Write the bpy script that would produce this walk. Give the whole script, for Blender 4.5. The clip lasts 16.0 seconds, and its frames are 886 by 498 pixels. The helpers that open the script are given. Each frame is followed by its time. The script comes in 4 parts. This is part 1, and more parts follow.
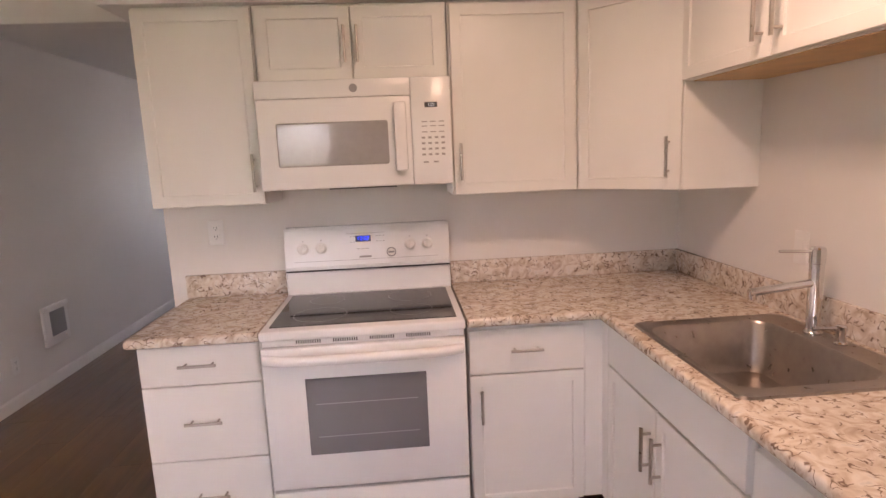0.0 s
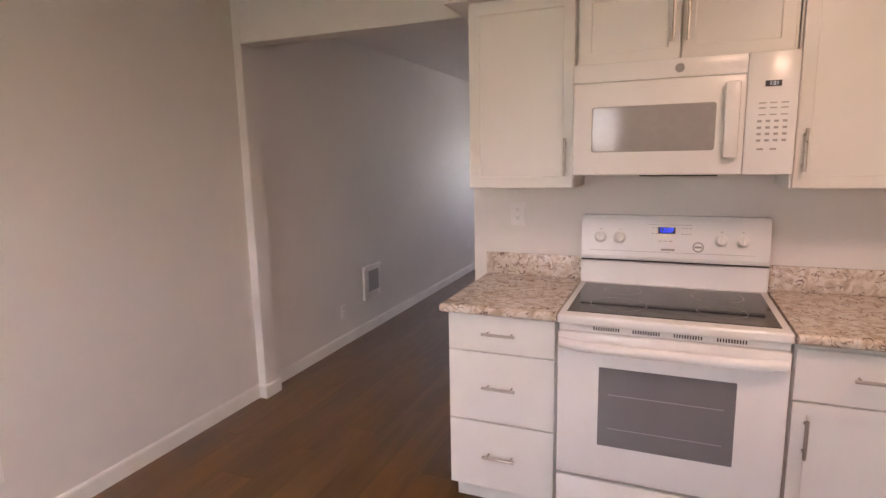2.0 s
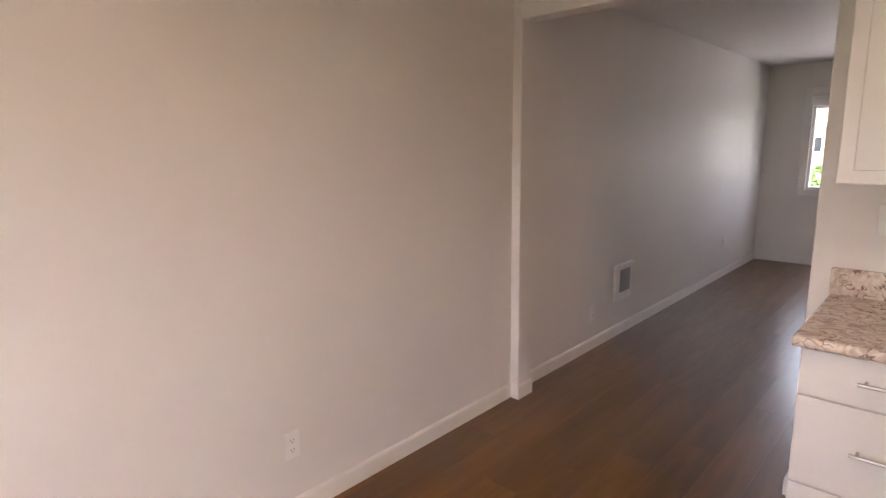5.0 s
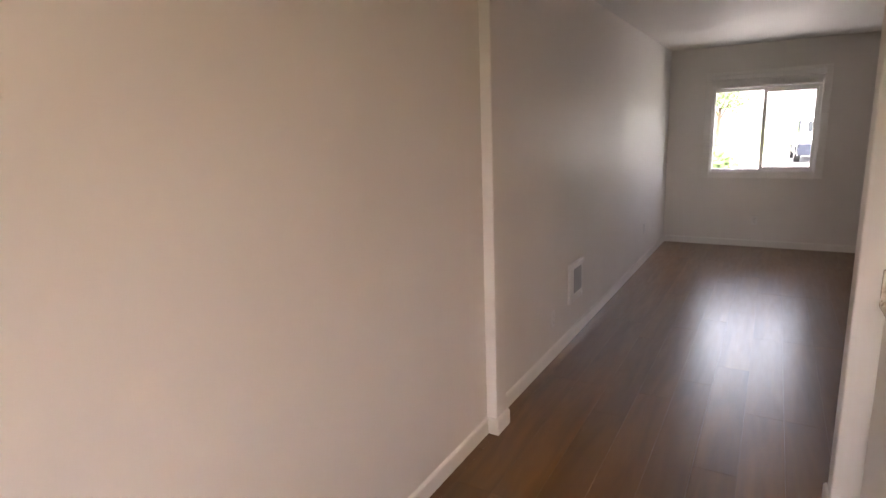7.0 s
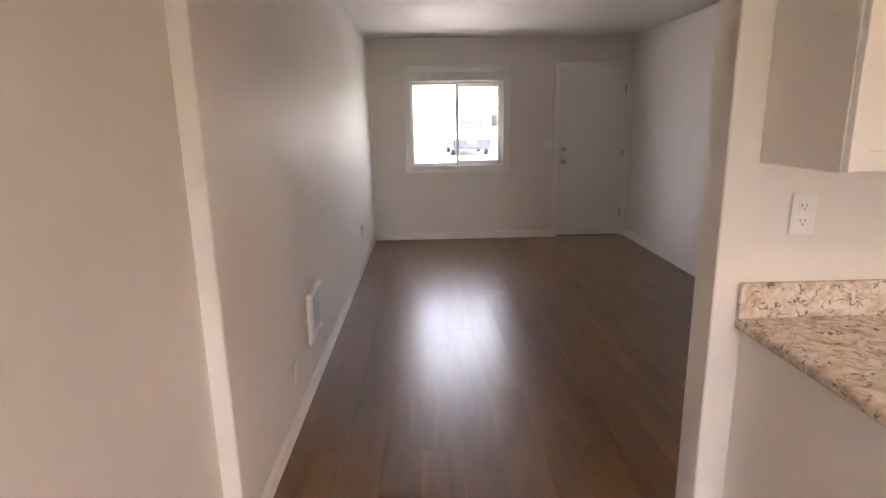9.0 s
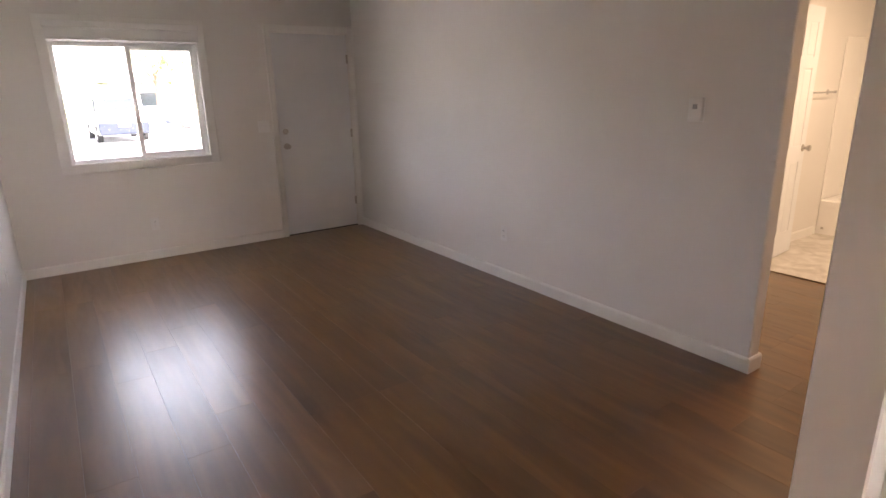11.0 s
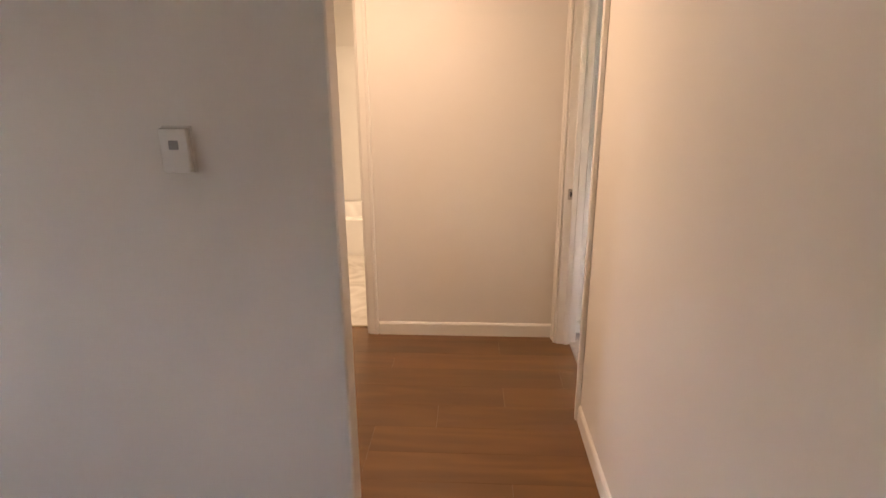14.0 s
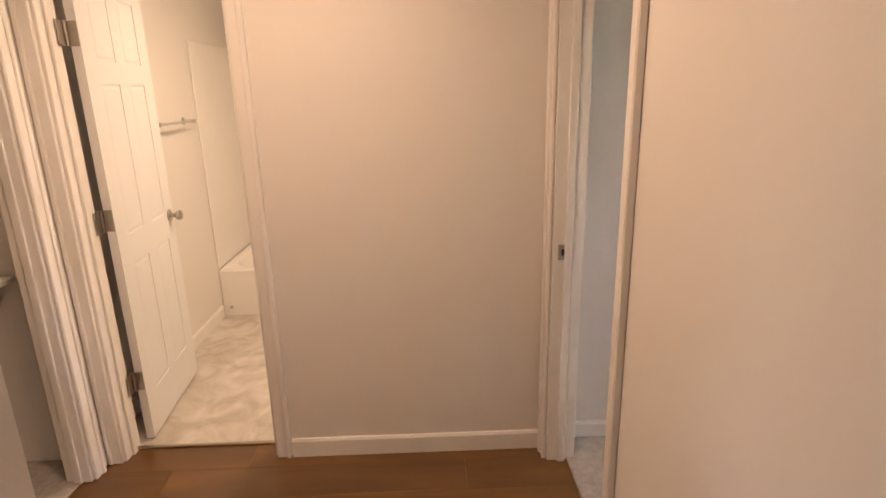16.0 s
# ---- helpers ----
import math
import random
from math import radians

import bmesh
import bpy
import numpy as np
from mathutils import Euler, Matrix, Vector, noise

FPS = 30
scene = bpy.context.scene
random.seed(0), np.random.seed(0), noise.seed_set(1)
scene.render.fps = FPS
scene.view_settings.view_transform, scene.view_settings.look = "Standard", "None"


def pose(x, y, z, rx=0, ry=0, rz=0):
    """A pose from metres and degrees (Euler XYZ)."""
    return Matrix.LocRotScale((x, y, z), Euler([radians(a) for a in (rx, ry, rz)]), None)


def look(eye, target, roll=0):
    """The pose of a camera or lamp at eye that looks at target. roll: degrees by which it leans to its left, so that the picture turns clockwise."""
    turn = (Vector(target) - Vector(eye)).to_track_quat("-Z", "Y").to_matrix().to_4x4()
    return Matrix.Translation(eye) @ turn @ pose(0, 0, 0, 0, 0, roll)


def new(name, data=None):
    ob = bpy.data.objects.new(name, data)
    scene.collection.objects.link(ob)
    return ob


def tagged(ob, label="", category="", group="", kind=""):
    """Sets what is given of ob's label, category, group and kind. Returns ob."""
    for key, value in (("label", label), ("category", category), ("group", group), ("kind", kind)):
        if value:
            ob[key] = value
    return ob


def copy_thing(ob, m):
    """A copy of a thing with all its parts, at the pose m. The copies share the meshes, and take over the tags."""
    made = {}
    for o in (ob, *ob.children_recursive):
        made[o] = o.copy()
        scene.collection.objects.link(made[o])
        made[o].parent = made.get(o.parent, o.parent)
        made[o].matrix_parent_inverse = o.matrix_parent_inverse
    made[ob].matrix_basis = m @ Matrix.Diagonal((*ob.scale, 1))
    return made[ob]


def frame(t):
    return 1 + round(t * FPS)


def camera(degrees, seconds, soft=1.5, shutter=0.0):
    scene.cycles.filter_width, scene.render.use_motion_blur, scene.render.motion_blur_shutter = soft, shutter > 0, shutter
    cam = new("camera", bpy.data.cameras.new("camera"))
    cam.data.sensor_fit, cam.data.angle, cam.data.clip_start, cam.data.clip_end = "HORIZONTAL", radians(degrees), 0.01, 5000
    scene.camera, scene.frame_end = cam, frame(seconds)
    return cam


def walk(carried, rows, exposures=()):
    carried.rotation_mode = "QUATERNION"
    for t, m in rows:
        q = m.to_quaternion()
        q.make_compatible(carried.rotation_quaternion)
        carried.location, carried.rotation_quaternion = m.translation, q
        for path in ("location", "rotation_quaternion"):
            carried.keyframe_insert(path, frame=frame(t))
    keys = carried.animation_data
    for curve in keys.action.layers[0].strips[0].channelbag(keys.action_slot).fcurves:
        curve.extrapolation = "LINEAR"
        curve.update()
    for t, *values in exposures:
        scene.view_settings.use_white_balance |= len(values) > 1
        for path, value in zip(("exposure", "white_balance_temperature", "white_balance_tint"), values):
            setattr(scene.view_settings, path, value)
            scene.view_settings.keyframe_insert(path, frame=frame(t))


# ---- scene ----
cam = camera(77.0, 16.0)
PATH = [
    (0, (0.537, -2.647, 1.506), (0.684, -0.679, 1.182), -2.4),
    (0.5, (0.487, -2.634, 1.492), (0.445, -0.659, 1.177), -2.0),
    (1, (0.423, -2.649, 1.501), (0.165, -0.693, 1.175), -1.7),
    (1.5, (0.408, -2.636, 1.484), (-0.122, -0.733, 1.167), -1.3),
    (2, (0.369, -2.656, 1.485), (-0.379, -0.83, 1.159), -1.1),
    (2.5, (0.355, -2.656, 1.506), (-0.597, -0.931, 1.165), -1.2),
    (3, (0.322, -2.673, 1.509), (-0.785, -1.044, 1.161), -1.1),
    (3.5, (0.247, -2.616, 1.502), (-1.003, -1.096, 1.144), -0.8),
    (4, (0.147, -2.596, 1.484), (-1.199, -1.162, 1.123), -0.7),
    (6.5, (-0.672, -2.453, 1.516), (-1.887, -0.914, 1.122), -1.8),
    (7, (-0.825, -2.353, 1.523), (-1.827, -0.672, 1.112), -2.1),
    (7.5, (-0.994, -2.173, 1.495), (-1.712, -0.354, 1.077), -2.5),
    (8, (-1.235, -2.021, 1.53), (-1.645, -0.115, 1.084), -1.4),
    (10.5, (-1.491, -0.518, 1.382), (-0.729, 1.254, 0.852), -2.1),
    (11, (-1.643, -0.267, 1.461), (-0.553, 1.318, 0.911), -1.3),
    (11.5, (-1.57, -0.044, 1.396), (-0.218, 1.335, 0.878), -1.0),
    (12, (-1.477, 0.12, 1.376), (0.089, 1.262, 0.882), -1.0),
    (12.5, (-1.219, 0.308, 1.417), (0.501, 1.186, 0.896), -1.3),
    (13, (-0.94, 0.447, 1.452), (0.887, 1.047, 0.904), -1.0),
    (13.5, (-0.648, 0.524, 1.458), (1.244, 0.859, 0.902), -1.0),
    (14, (-0.343, 0.628, 1.503), (1.571, 0.73, 0.932), -0.3),
    (14.5, (-0.085, 0.699, 1.519), (1.834, 0.657, 0.958), -0.8),
    (15, (0.198, 0.675, 1.509), (2.118, 0.596, 0.954), -1.0),
    (15.5, (0.451, 0.633, 1.513), (2.374, 0.538, 0.973), -1.3),
    (16, (0.731, 0.577, 1.503), (2.655, 0.532, 0.958), -1.4),
]
walk(cam, [(t, look(eye, target, roll)) for t, eye, target, roll in PATH], [(0.0, 4.18, 6550, 27), (4.0, 4.2, 6500, 24), (7.0, 4.18, 6900, 22), (8.2, 4.43, 6900, 22), (10.3, 4.86, 6850, 22), (11.5, 4.8, 6900, 22), (13.0, 4.9, 7000, 21), (14.5, 4.95, 6950, 22), (16.0, 4.6, 7000, 25)])

# ---- world, lights ----
world = bpy.data.worlds.new("overcast_sky")
scene.world = world
world.use_nodes = True
wn = world.node_tree.nodes
sky = wn.new("ShaderNodeTexSky")
sky.sky_type, sky.sun_disc = "NISHITA", False
sky.sun_elevation, sky.sun_rotation = radians(48), radians(150)
sky.air_density, sky.dust_density, sky.ozone_density = 1.0, 3.0, 1.0
grey = wn.new("ShaderNodeHueSaturation")   # overcast: little colour left
grey.inputs["Saturation"].default_value = 0.4
world.node_tree.links.new(sky.outputs[0], grey.inputs["Color"])
world.node_tree.links.new(grey.outputs[0], wn["Background"].inputs[0])
wn["Background"].inputs[1].default_value = 0.15

sun_data = bpy.data.lights.new("sun", "SUN")
sun_data.energy, sun_data.angle, sun_data.color = 1.5, radians(12), (1.0, 0.96, 0.9)
sun = new("sun", sun_data)
sun.matrix_world = look((0, 0, 20), (-6.5, 11.3, 0.0))


def area(name, eye, target, w, h, power, color):
    d = bpy.data.lights.new(name, "AREA")
    d.shape, d.size, d.size_y, d.energy, d.color = "RECTANGLE", w, h, power, color
    ob = new(name, d)
    ob.matrix_world = look(eye, target)
    return ob


DAY = (0.90, 0.95, 1.0)
WARM = (1.0, 0.70, 0.45)
KW = (1.0, 0.68, 0.46)
area("kitchen_bulb", (1.0, -1.55, 2.30), (1.0, -1.55, 0), 0.3, 0.3, 0.80, KW)
area("dining_bulb", (-0.9, -2.05, 2.30), (-0.9, -2.05, 0), 0.3, 0.3, 0.22, KW)
area("hall_bulb", (1.95, 1.05, 2.30), (1.95, 1.05, 0), 0.3, 0.3, 0.70, WARM)
area("bath_bulb", (3.65, 0.9, 2.30), (3.65, 0.9, 0), 0.4, 0.3, 0.98, (1.0, 0.78, 0.52))


# ---- materials ----
def mat(name, color, rough=0.5, metal=0.0, var=0.05, scale=6.0, bump=0.0, bscale=250.0, spec=0.5, emit=None):
    m = bpy.data.materials.new(name)
    m.use_nodes = True
    nt = m.node_tree
    p = nt.nodes["Principled BSDF"]
    p.inputs["Base Color"].default_value = (*color, 1)
    p.inputs["Roughness"].default_value = rough
    p.inputs["Metallic"].default_value = metal
    p.inputs["Specular IOR Level"].default_value = spec
    tc = nt.nodes.new("ShaderNodeTexCoord")
    if var:
        n = nt.nodes.new("ShaderNodeTexNoise")
        n.inputs["Scale"].default_value, n.inputs["Detail"].default_value = scale, 6
        nt.links.new(tc.outputs["Object"], n.inputs["Vector"])
        r = nt.nodes.new("ShaderNodeMapRange")
        r.inputs[1].default_value, r.inputs[2].default_value = 0.3, 0.7
        r.inputs[3].default_value, r.inputs[4].default_value = 1 - var, 1 + var
        nt.links.new(n.outputs[0], r.inputs[0])
        mul = nt.nodes.new("ShaderNodeVectorMath")
        mul.operation = "SCALE"
        mul.inputs[0].default_value = color
        nt.links.new(r.outputs[0], mul.inputs["Scale"])
        nt.links.new(mul.outputs[0], p.inputs["Base Color"])
        r2 = nt.nodes.new("ShaderNodeMapRange")
        r2.inputs[1].default_value, r2.inputs[2].default_value = 0.3, 0.7
        r2.inputs[3].default_value, r2.inputs[4].default_value = rough * 0.9, min(1, rough * 1.12)
        nt.links.new(n.outputs[0], r2.inputs[0])
        nt.links.new(r2.outputs[0], p.inputs["Roughness"])
    if bump:
        b = nt.nodes.new("ShaderNodeTexNoise")
        b.inputs["Scale"].default_value, b.inputs["Detail"].default_value = bscale, 3
        nt.links.new(tc.outputs["Object"], b.inputs["Vector"])
        bn = nt.nodes.new("ShaderNodeBump")
        bn.inputs["Strength"].default_value, bn.inputs["Distance"].default_value = bump, 0.002
        nt.links.new(b.outputs[0], bn.inputs["Height"])
        nt.links.new(bn.outputs[0], p.inputs["Normal"])
    if emit:
        p.inputs["Emission Color"].default_value = (*emit[0], 1)
        p.inputs["Emission Strength"].default_value = emit[1]
    return m


def ramp(nt, stops):
    r = nt.nodes.new("ShaderNodeValToRGB")
    e = r.color_ramp.elements
    while len(e) < len(stops):
        e.new(0.5)
    for el, (pos, c) in zip(e, stops):
        el.position, el.color = pos, (*c, 1)
    return r


PAINT = mat("wall_paint", (0.76, 0.735, 0.70), 0.52, var=0.03, scale=1.3, bump=0.15, bscale=90)
CEIL = mat("ceiling_paint", (0.74, 0.72, 0.69), 0.6, var=0.03, scale=2, bump=0.6, bscale=60)
TRIM = mat("trim_paint", (0.80, 0.785, 0.75), 0.35, var=0.03, scale=4, bump=0.05)
CAB = mat("cabinet_paint", (0.80, 0.79, 0.76), 0.32, var=0.02, scale=3, bump=0.06, bscale=140)
CABIN = mat("cabinet_raw_wood", (0.56, 0.36, 0.17), 0.55, var=0.15, scale=9)
GAP = mat("cabinet_gap", (0.25, 0.23, 0.21), 0.7)
ENAMEL = mat("white_enamel", (0.83, 0.83, 0.825), 0.24, var=0.012, scale=3)
PLASTIC = mat("white_plastic", (0.80, 0.79, 0.77), 0.32, var=0.02, scale=8)
BLACKGLASS = mat("black_glass", (0.02, 0.02, 0.022), 0.06, var=0.0)
OVENGLASS = mat("oven_window_glass", (0.20, 0.20, 0.21), 0.12, var=0.03, scale=5)
MWGLASS = mat("microwave_window_mesh", (0.36, 0.35, 0.345), 0.10, var=0.03, scale=40)
BLACK = mat("black_plastic", (0.03, 0.03, 0.03), 0.4)
GREY = mat("grey_plastic", (0.32, 0.32, 0.33), 0.45)
PRINT = mat("grey_print", (0.38, 0.36, 0.35), 0.5, var=0)
BLUE = mat("blue_display_digits", (0.02, 0.03, 0.5), 0.4, var=0, emit=((0.03, 0.08, 1.0), 0.16))
PALE = mat("pale_display_digits", (0.6, 0.6, 0.55), 0.4, var=0, emit=((0.8, 0.85, 0.8), 0.06))
NICKEL = mat("brushed_nickel", (0.50, 0.47, 0.43), 0.30, 1.0, var=0.05, scale=60)
CHROME = mat("chrome", (0.72, 0.72, 0.73), 0.08, 1.0, var=0.0)
STEEL = mat("sink_steel", (0.40, 0.36, 0.33), 0.30, 1.0, var=0.08, scale=30, bump=0.05, bscale=400)
BRASS = mat("door_brass", (0.42, 0.36, 0.27), 0.32, 1.0, var=0.05)
DOORP = mat("door_paint", (0.78, 0.79, 0.80), 0.38, var=0.02, scale=3, bump=0.05)
ENTRYP = mat("entry_door_paint", (0.75, 0.755, 0.76), 0.42, var=0.03, scale=3, bump=0.05)
TUBM = mat("tub_acrylic", (0.84, 0.82, 0.79), 0.18, var=0.01)
CARPET = mat("carpet", (0.40, 0.37, 0.33), 0.95, var=0.15, scale=40, bump=1.0, bscale=350)
RUBBER = mat("tyre_rubber", (0.02, 0.02, 0.02), 0.8)
VANW = mat("white_car_paint_and_glare", (0.75, 0.75, 0.75), 0.2)
CARB = mat("dark_blue_car_paint", (0.010, 0.014, 0.026), 0.25)
CARG = mat("car_glass", (0.03, 0.035, 0.04), 0.05, var=0)
ASPH = mat("asphalt", (0.27, 0.27, 0.26), 0.9, var=0.2, scale=3, bump=0.5, bscale=80)
CONC = mat("concrete", (0.50, 0.48, 0.45), 0.9, var=0.1, scale=2, bump=0.4, bscale=60)
LAWN = mat("lawn_soil", (0.09, 0.13, 0.04), 0.95, var=0.3, scale=1.5, bump=1.0, bscale=30)
LEAF = mat("leaf_green", (0.07, 0.12, 0.035), 0.6, var=0.3, scale=2)
BARK = mat("bark", (0.12, 0.085, 0.06), 0.9, var=0.2, scale=12)
SIDING = mat("house_siding", (0.50, 0.42, 0.36), 0.8, var=0.06)
ROOF = mat("roof_shingle", (0.22, 0.19, 0.17), 0.9, var=0.15)
LAMPG = mat("lamp_opal_glass", (0.85, 0.8, 0.7), 0.3, var=0, emit=((1.0, 0.72, 0.42), 0.2))

GLASS = bpy.data.materials.new("window_glass")
GLASS.use_nodes = True
gp = GLASS.node_tree.nodes["Principled BSDF"]
gp.inputs["Transmission Weight"].default_value = 1.0
gp.inputs["Roughness"].default_value = 0.0
gp.inputs["IOR"].default_value = 1.02
gp.inputs["Base Color"].default_value = (0.97, 0.98, 0.98, 1)


def plank_material():
    m = bpy.data.materials.new("vinyl_wood_plank")
    m.use_nodes = True
    nt = m.node_tree
    L, N = nt.links.new, nt.nodes.new
    p = nt.nodes["Principled BSDF"]
    tc, oi, mp, add = N("ShaderNodeTexCoord"), N("ShaderNodeObjectInfo"), N("ShaderNodeMapping"), N("ShaderNodeVectorMath")
    mul = N("ShaderNodeMath")
    mul.operation = "MULTIPLY"
    mul.inputs[1].default_value = 37.0
    L(oi.outputs["Random"], mul.inputs[0])
    add.operation = "ADD"
    L(tc.outputs["Object"], add.inputs[0])
    L(mul.outputs[0], add.inputs[1])
    mp.inputs["Scale"].default_value = (7.0, 0.8, 7.0)
    L(add.outputs[0], mp.inputs["Vector"])
    n1 = N("ShaderNodeTexNoise")
    n1.inputs["Scale"].default_value, n1.inputs["Detail"].default_value, n1.inputs["Distortion"].default_value = 1.4, 4, 0.8
    L(mp.outputs[0], n1.inputs["Vector"])
    r = ramp(nt, [(0.25, (0.100, 0.045, 0.012)), (0.5, (0.143, 0.065, 0.017)), (0.75, (0.190, 0.089, 0.024))])
    L(n1.outputs[0], r.inputs[0])
    v = N("ShaderNodeMapRange")
    v.inputs[3].default_value, v.inputs[4].default_value = 0.87, 1.13
    L(oi.outputs["Random"], v.inputs[0])
    sc = N("ShaderNodeVectorMath")
    sc.operation = "SCALE"
    L(r.outputs[0], sc.inputs[0])
    L(v.outputs[0], sc.inputs["Scale"])
    L(sc.outputs[0], p.inputs["Base Color"])
    n2 = N("ShaderNodeTexNoise")
    n2.inputs["Scale"].default_value, n2.inputs["Detail"].default_value = 5.0, 3
    L(mp.outputs[0], n2.inputs["Vector"])
    rr = N("ShaderNodeMapRange")
    rr.inputs[1].default_value, rr.inputs[2].default_value = 0.3, 0.7
    rr.inputs[3].default_value, rr.inputs[4].default_value = 0.34, 0.44
    L(n2.outputs[0], rr.inputs[0])
    L(rr.outputs[0], p.inputs["Roughness"])
    p.inputs["Specular IOR Level"].default_value = 0.3
    # the wear layer: a second, tighter sheen
    p.inputs["Coat Weight"].default_value = 0.65
    p.inputs["Coat Roughness"].default_value = 0.28
    b = N("ShaderNodeBump")
    b.inputs["Strength"].default_value, b.inputs["Distance"].default_value = 0.05, 0.001
    L(n2.outputs[0], b.inputs["Height"])
    L(b.outputs[0], p.inputs["Normal"])
    return m


def laminate_material():
    m = bpy.data.materials.new("granite_laminate")
    m.use_nodes = True
    nt = m.node_tree
    L, N = nt.links.new, nt.nodes.new
    p = nt.nodes["Principled BSDF"]
    tc = N("ShaderNodeTexCoord")
    n1 = N("ShaderNodeTexNoise")
    n1.inputs["Scale"].default_value, n1.inputs["Detail"].default_value, n1.inputs["Distortion"].default_value = 16, 5, 2.0
    L(tc.outputs["Object"], n1.inputs["Vector"])
    base = ramp(nt, [(0.32, (0.48, 0.38, 0.30)), (0.48, (0.64, 0.55, 0.46)), (0.62, (0.76, 0.70, 0.63)), (0.75, (0.60, 0.57, 0.54))])
    L(n1.outputs[0], base.inputs[0])
    # short curling veins: thin bands of a warped noise, broken up by a second one
    n2 = N("ShaderNodeTexNoise")
    n2.inputs["Scale"].default_value, n2.inputs["Detail"].default_value, n2.inputs["Distortion"].default_value = 30, 1, 0.7
    L(tc.outputs["Object"], n2.inputs["Vector"])
    band = ramp(nt, [(0.465, (0, 0, 0)), (0.49, (1, 1, 1)), (0.51, (1, 1, 1)), (0.535, (0, 0, 0))])
    L(n2.outputs[0], band.inputs[0])
    n3 = N("ShaderNodeTexNoise")
    n3.inputs["Scale"].default_value, n3.inputs["Detail"].default_value = 38, 1
    L(tc.outputs["Object"], n3.inputs["Vector"])
    brk = ramp(nt, [(0.47, (0, 0, 0)), (0.52, (1, 1, 1))])
    L(n3.outputs[0], brk.inputs[0])
    mm = N("ShaderNodeMath")
    mm.operation = "MULTIPLY"
    L(band.outputs[0], mm.inputs[0])
    L(brk.outputs[0], mm.inputs[1])
    mix = N("ShaderNodeMix")
    mix.data_type = "RGBA"
    L(mm.outputs[0], mix.inputs[0])
    L(base.outputs[0], mix.inputs[6])
    mix.inputs[7].default_value = (0.22, 0.155, 0.12, 1)
    L(mix.outputs[2], p.inputs["Base Color"])
    p.inputs["Roughness"].default_value = 0.22
    return m


def vinyl_material():
    m = bpy.data.materials.new("stone_vinyl")
    m.use_nodes = True
    nt = m.node_tree
    L, N = nt.links.new, nt.nodes.new
    p = nt.nodes["Principled BSDF"]
    tc = N("ShaderNodeTexCoord")
    n1 = N("ShaderNodeTexNoise")
    n1.inputs["Scale"].default_value, n1.inputs["Detail"].default_value, n1.inputs["Distortion"].default_value = 5, 6, 1.5
    L(tc.outputs["Object"], n1.inputs["Vector"])
    r = ramp(nt, [(0.35, (0.44, 0.40, 0.35)), (0.5, (0.54, 0.50, 0.45)), (0.65, (0.63, 0.60, 0.55))])
    L(n1.outputs[0], r.inputs[0])
    L(r.outputs[0], p.inputs["Base Color"])
    p.inputs["Roughness"].default_value = 0.35
    return m


PLANK, LAM, VINYL = plank_material(), laminate_material(), vinyl_material()


# ---- mesh helpers ----
def make(name, bm, material, parent=None, smooth=False):
    me = bpy.data.meshes.new(name)
    bmesh.ops.recalc_face_normals(bm, faces=bm.faces)
    bm.to_mesh(me)
    bm.free()
    me.materials.append(material)
    if smooth:
        for f in me.polygons:
            f.use_smooth = True
        me.set_sharp_from_angle(angle=radians(35))
    ob = new(name, me)
    if parent:
        ob.parent = parent
    return ob


def add_box(bm, x0, x1, y0, y1, z0, z1, bevel=0.0, seg=1):
    r = bmesh.ops.create_cube(bm, size=1)
    bmesh.ops.scale(bm, vec=(x1 - x0, y1 - y0, z1 - z0), verts=r["verts"])
    bmesh.ops.translate(bm, vec=((x0 + x1) / 2, (y0 + y1) / 2, (z0 + z1) / 2), verts=r["verts"])
    if bevel:
        es = list({e for v in r["verts"] for e in v.link_edges})
        bmesh.ops.bevel(bm, geom=es, offset=bevel, segments=seg, affect="EDGES", profile=0.5)


def box(name, x0, x1, y0, y1, z0, z1, material, parent=None, bevel=0.0, seg=1):
    bm = bmesh.new()
    add_box(bm, x0, x1, y0, y1, z0, z1, bevel, seg)
    return make(name, bm, material, parent, smooth=seg > 1)


def boxes(name, items, material, parent=None, bevel=0.0):
    bm = bmesh.new()
    for it in items:
        add_box(bm, *it, bevel)
    return make(name, bm, material, parent)


def add_cyl(bm, a, b, r, r2=None, n=20):
    a, b = Vector(a), Vector(b)
    q = (b - a).to_track_quat("Z", "Y").to_matrix().to_4x4()
    bmesh.ops.create_cone(bm, cap_ends=True, segments=n, radius1=r, radius2=r if r2 is None else r2, depth=(b - a).length,
                          matrix=Matrix.Translation((a + b) / 2) @ q)


def cyl(name, a, b, r, material, parent=None, r2=None, n=20):
    bm = bmesh.new()
    add_cyl(bm, a, b, r, r2, n)
    return make(name, bm, material, parent, smooth=True)


def lathe(name, profile, m, material, parent=None, n=24):
    """A turned shape: profile of (radius, height) about z, laid by the matrix m."""
    bm = bmesh.new()
    rings = []
    for r, h in profile:
        rings.append([bm.verts.new(m @ Vector((r * math.cos(2 * math.pi * i / n), r * math.sin(2 * math.pi * i / n), h))) for i in range(n)])
    for a, b in zip(rings, rings[1:]):
        for i in range(n):
            bm.faces.new((a[i], a[(i + 1) % n], b[(i + 1) % n], b[i]))
    bm.faces.new(rings[0])
    bm.faces.new(rings[-1])
    return make(name, bm, material, parent, smooth=True)


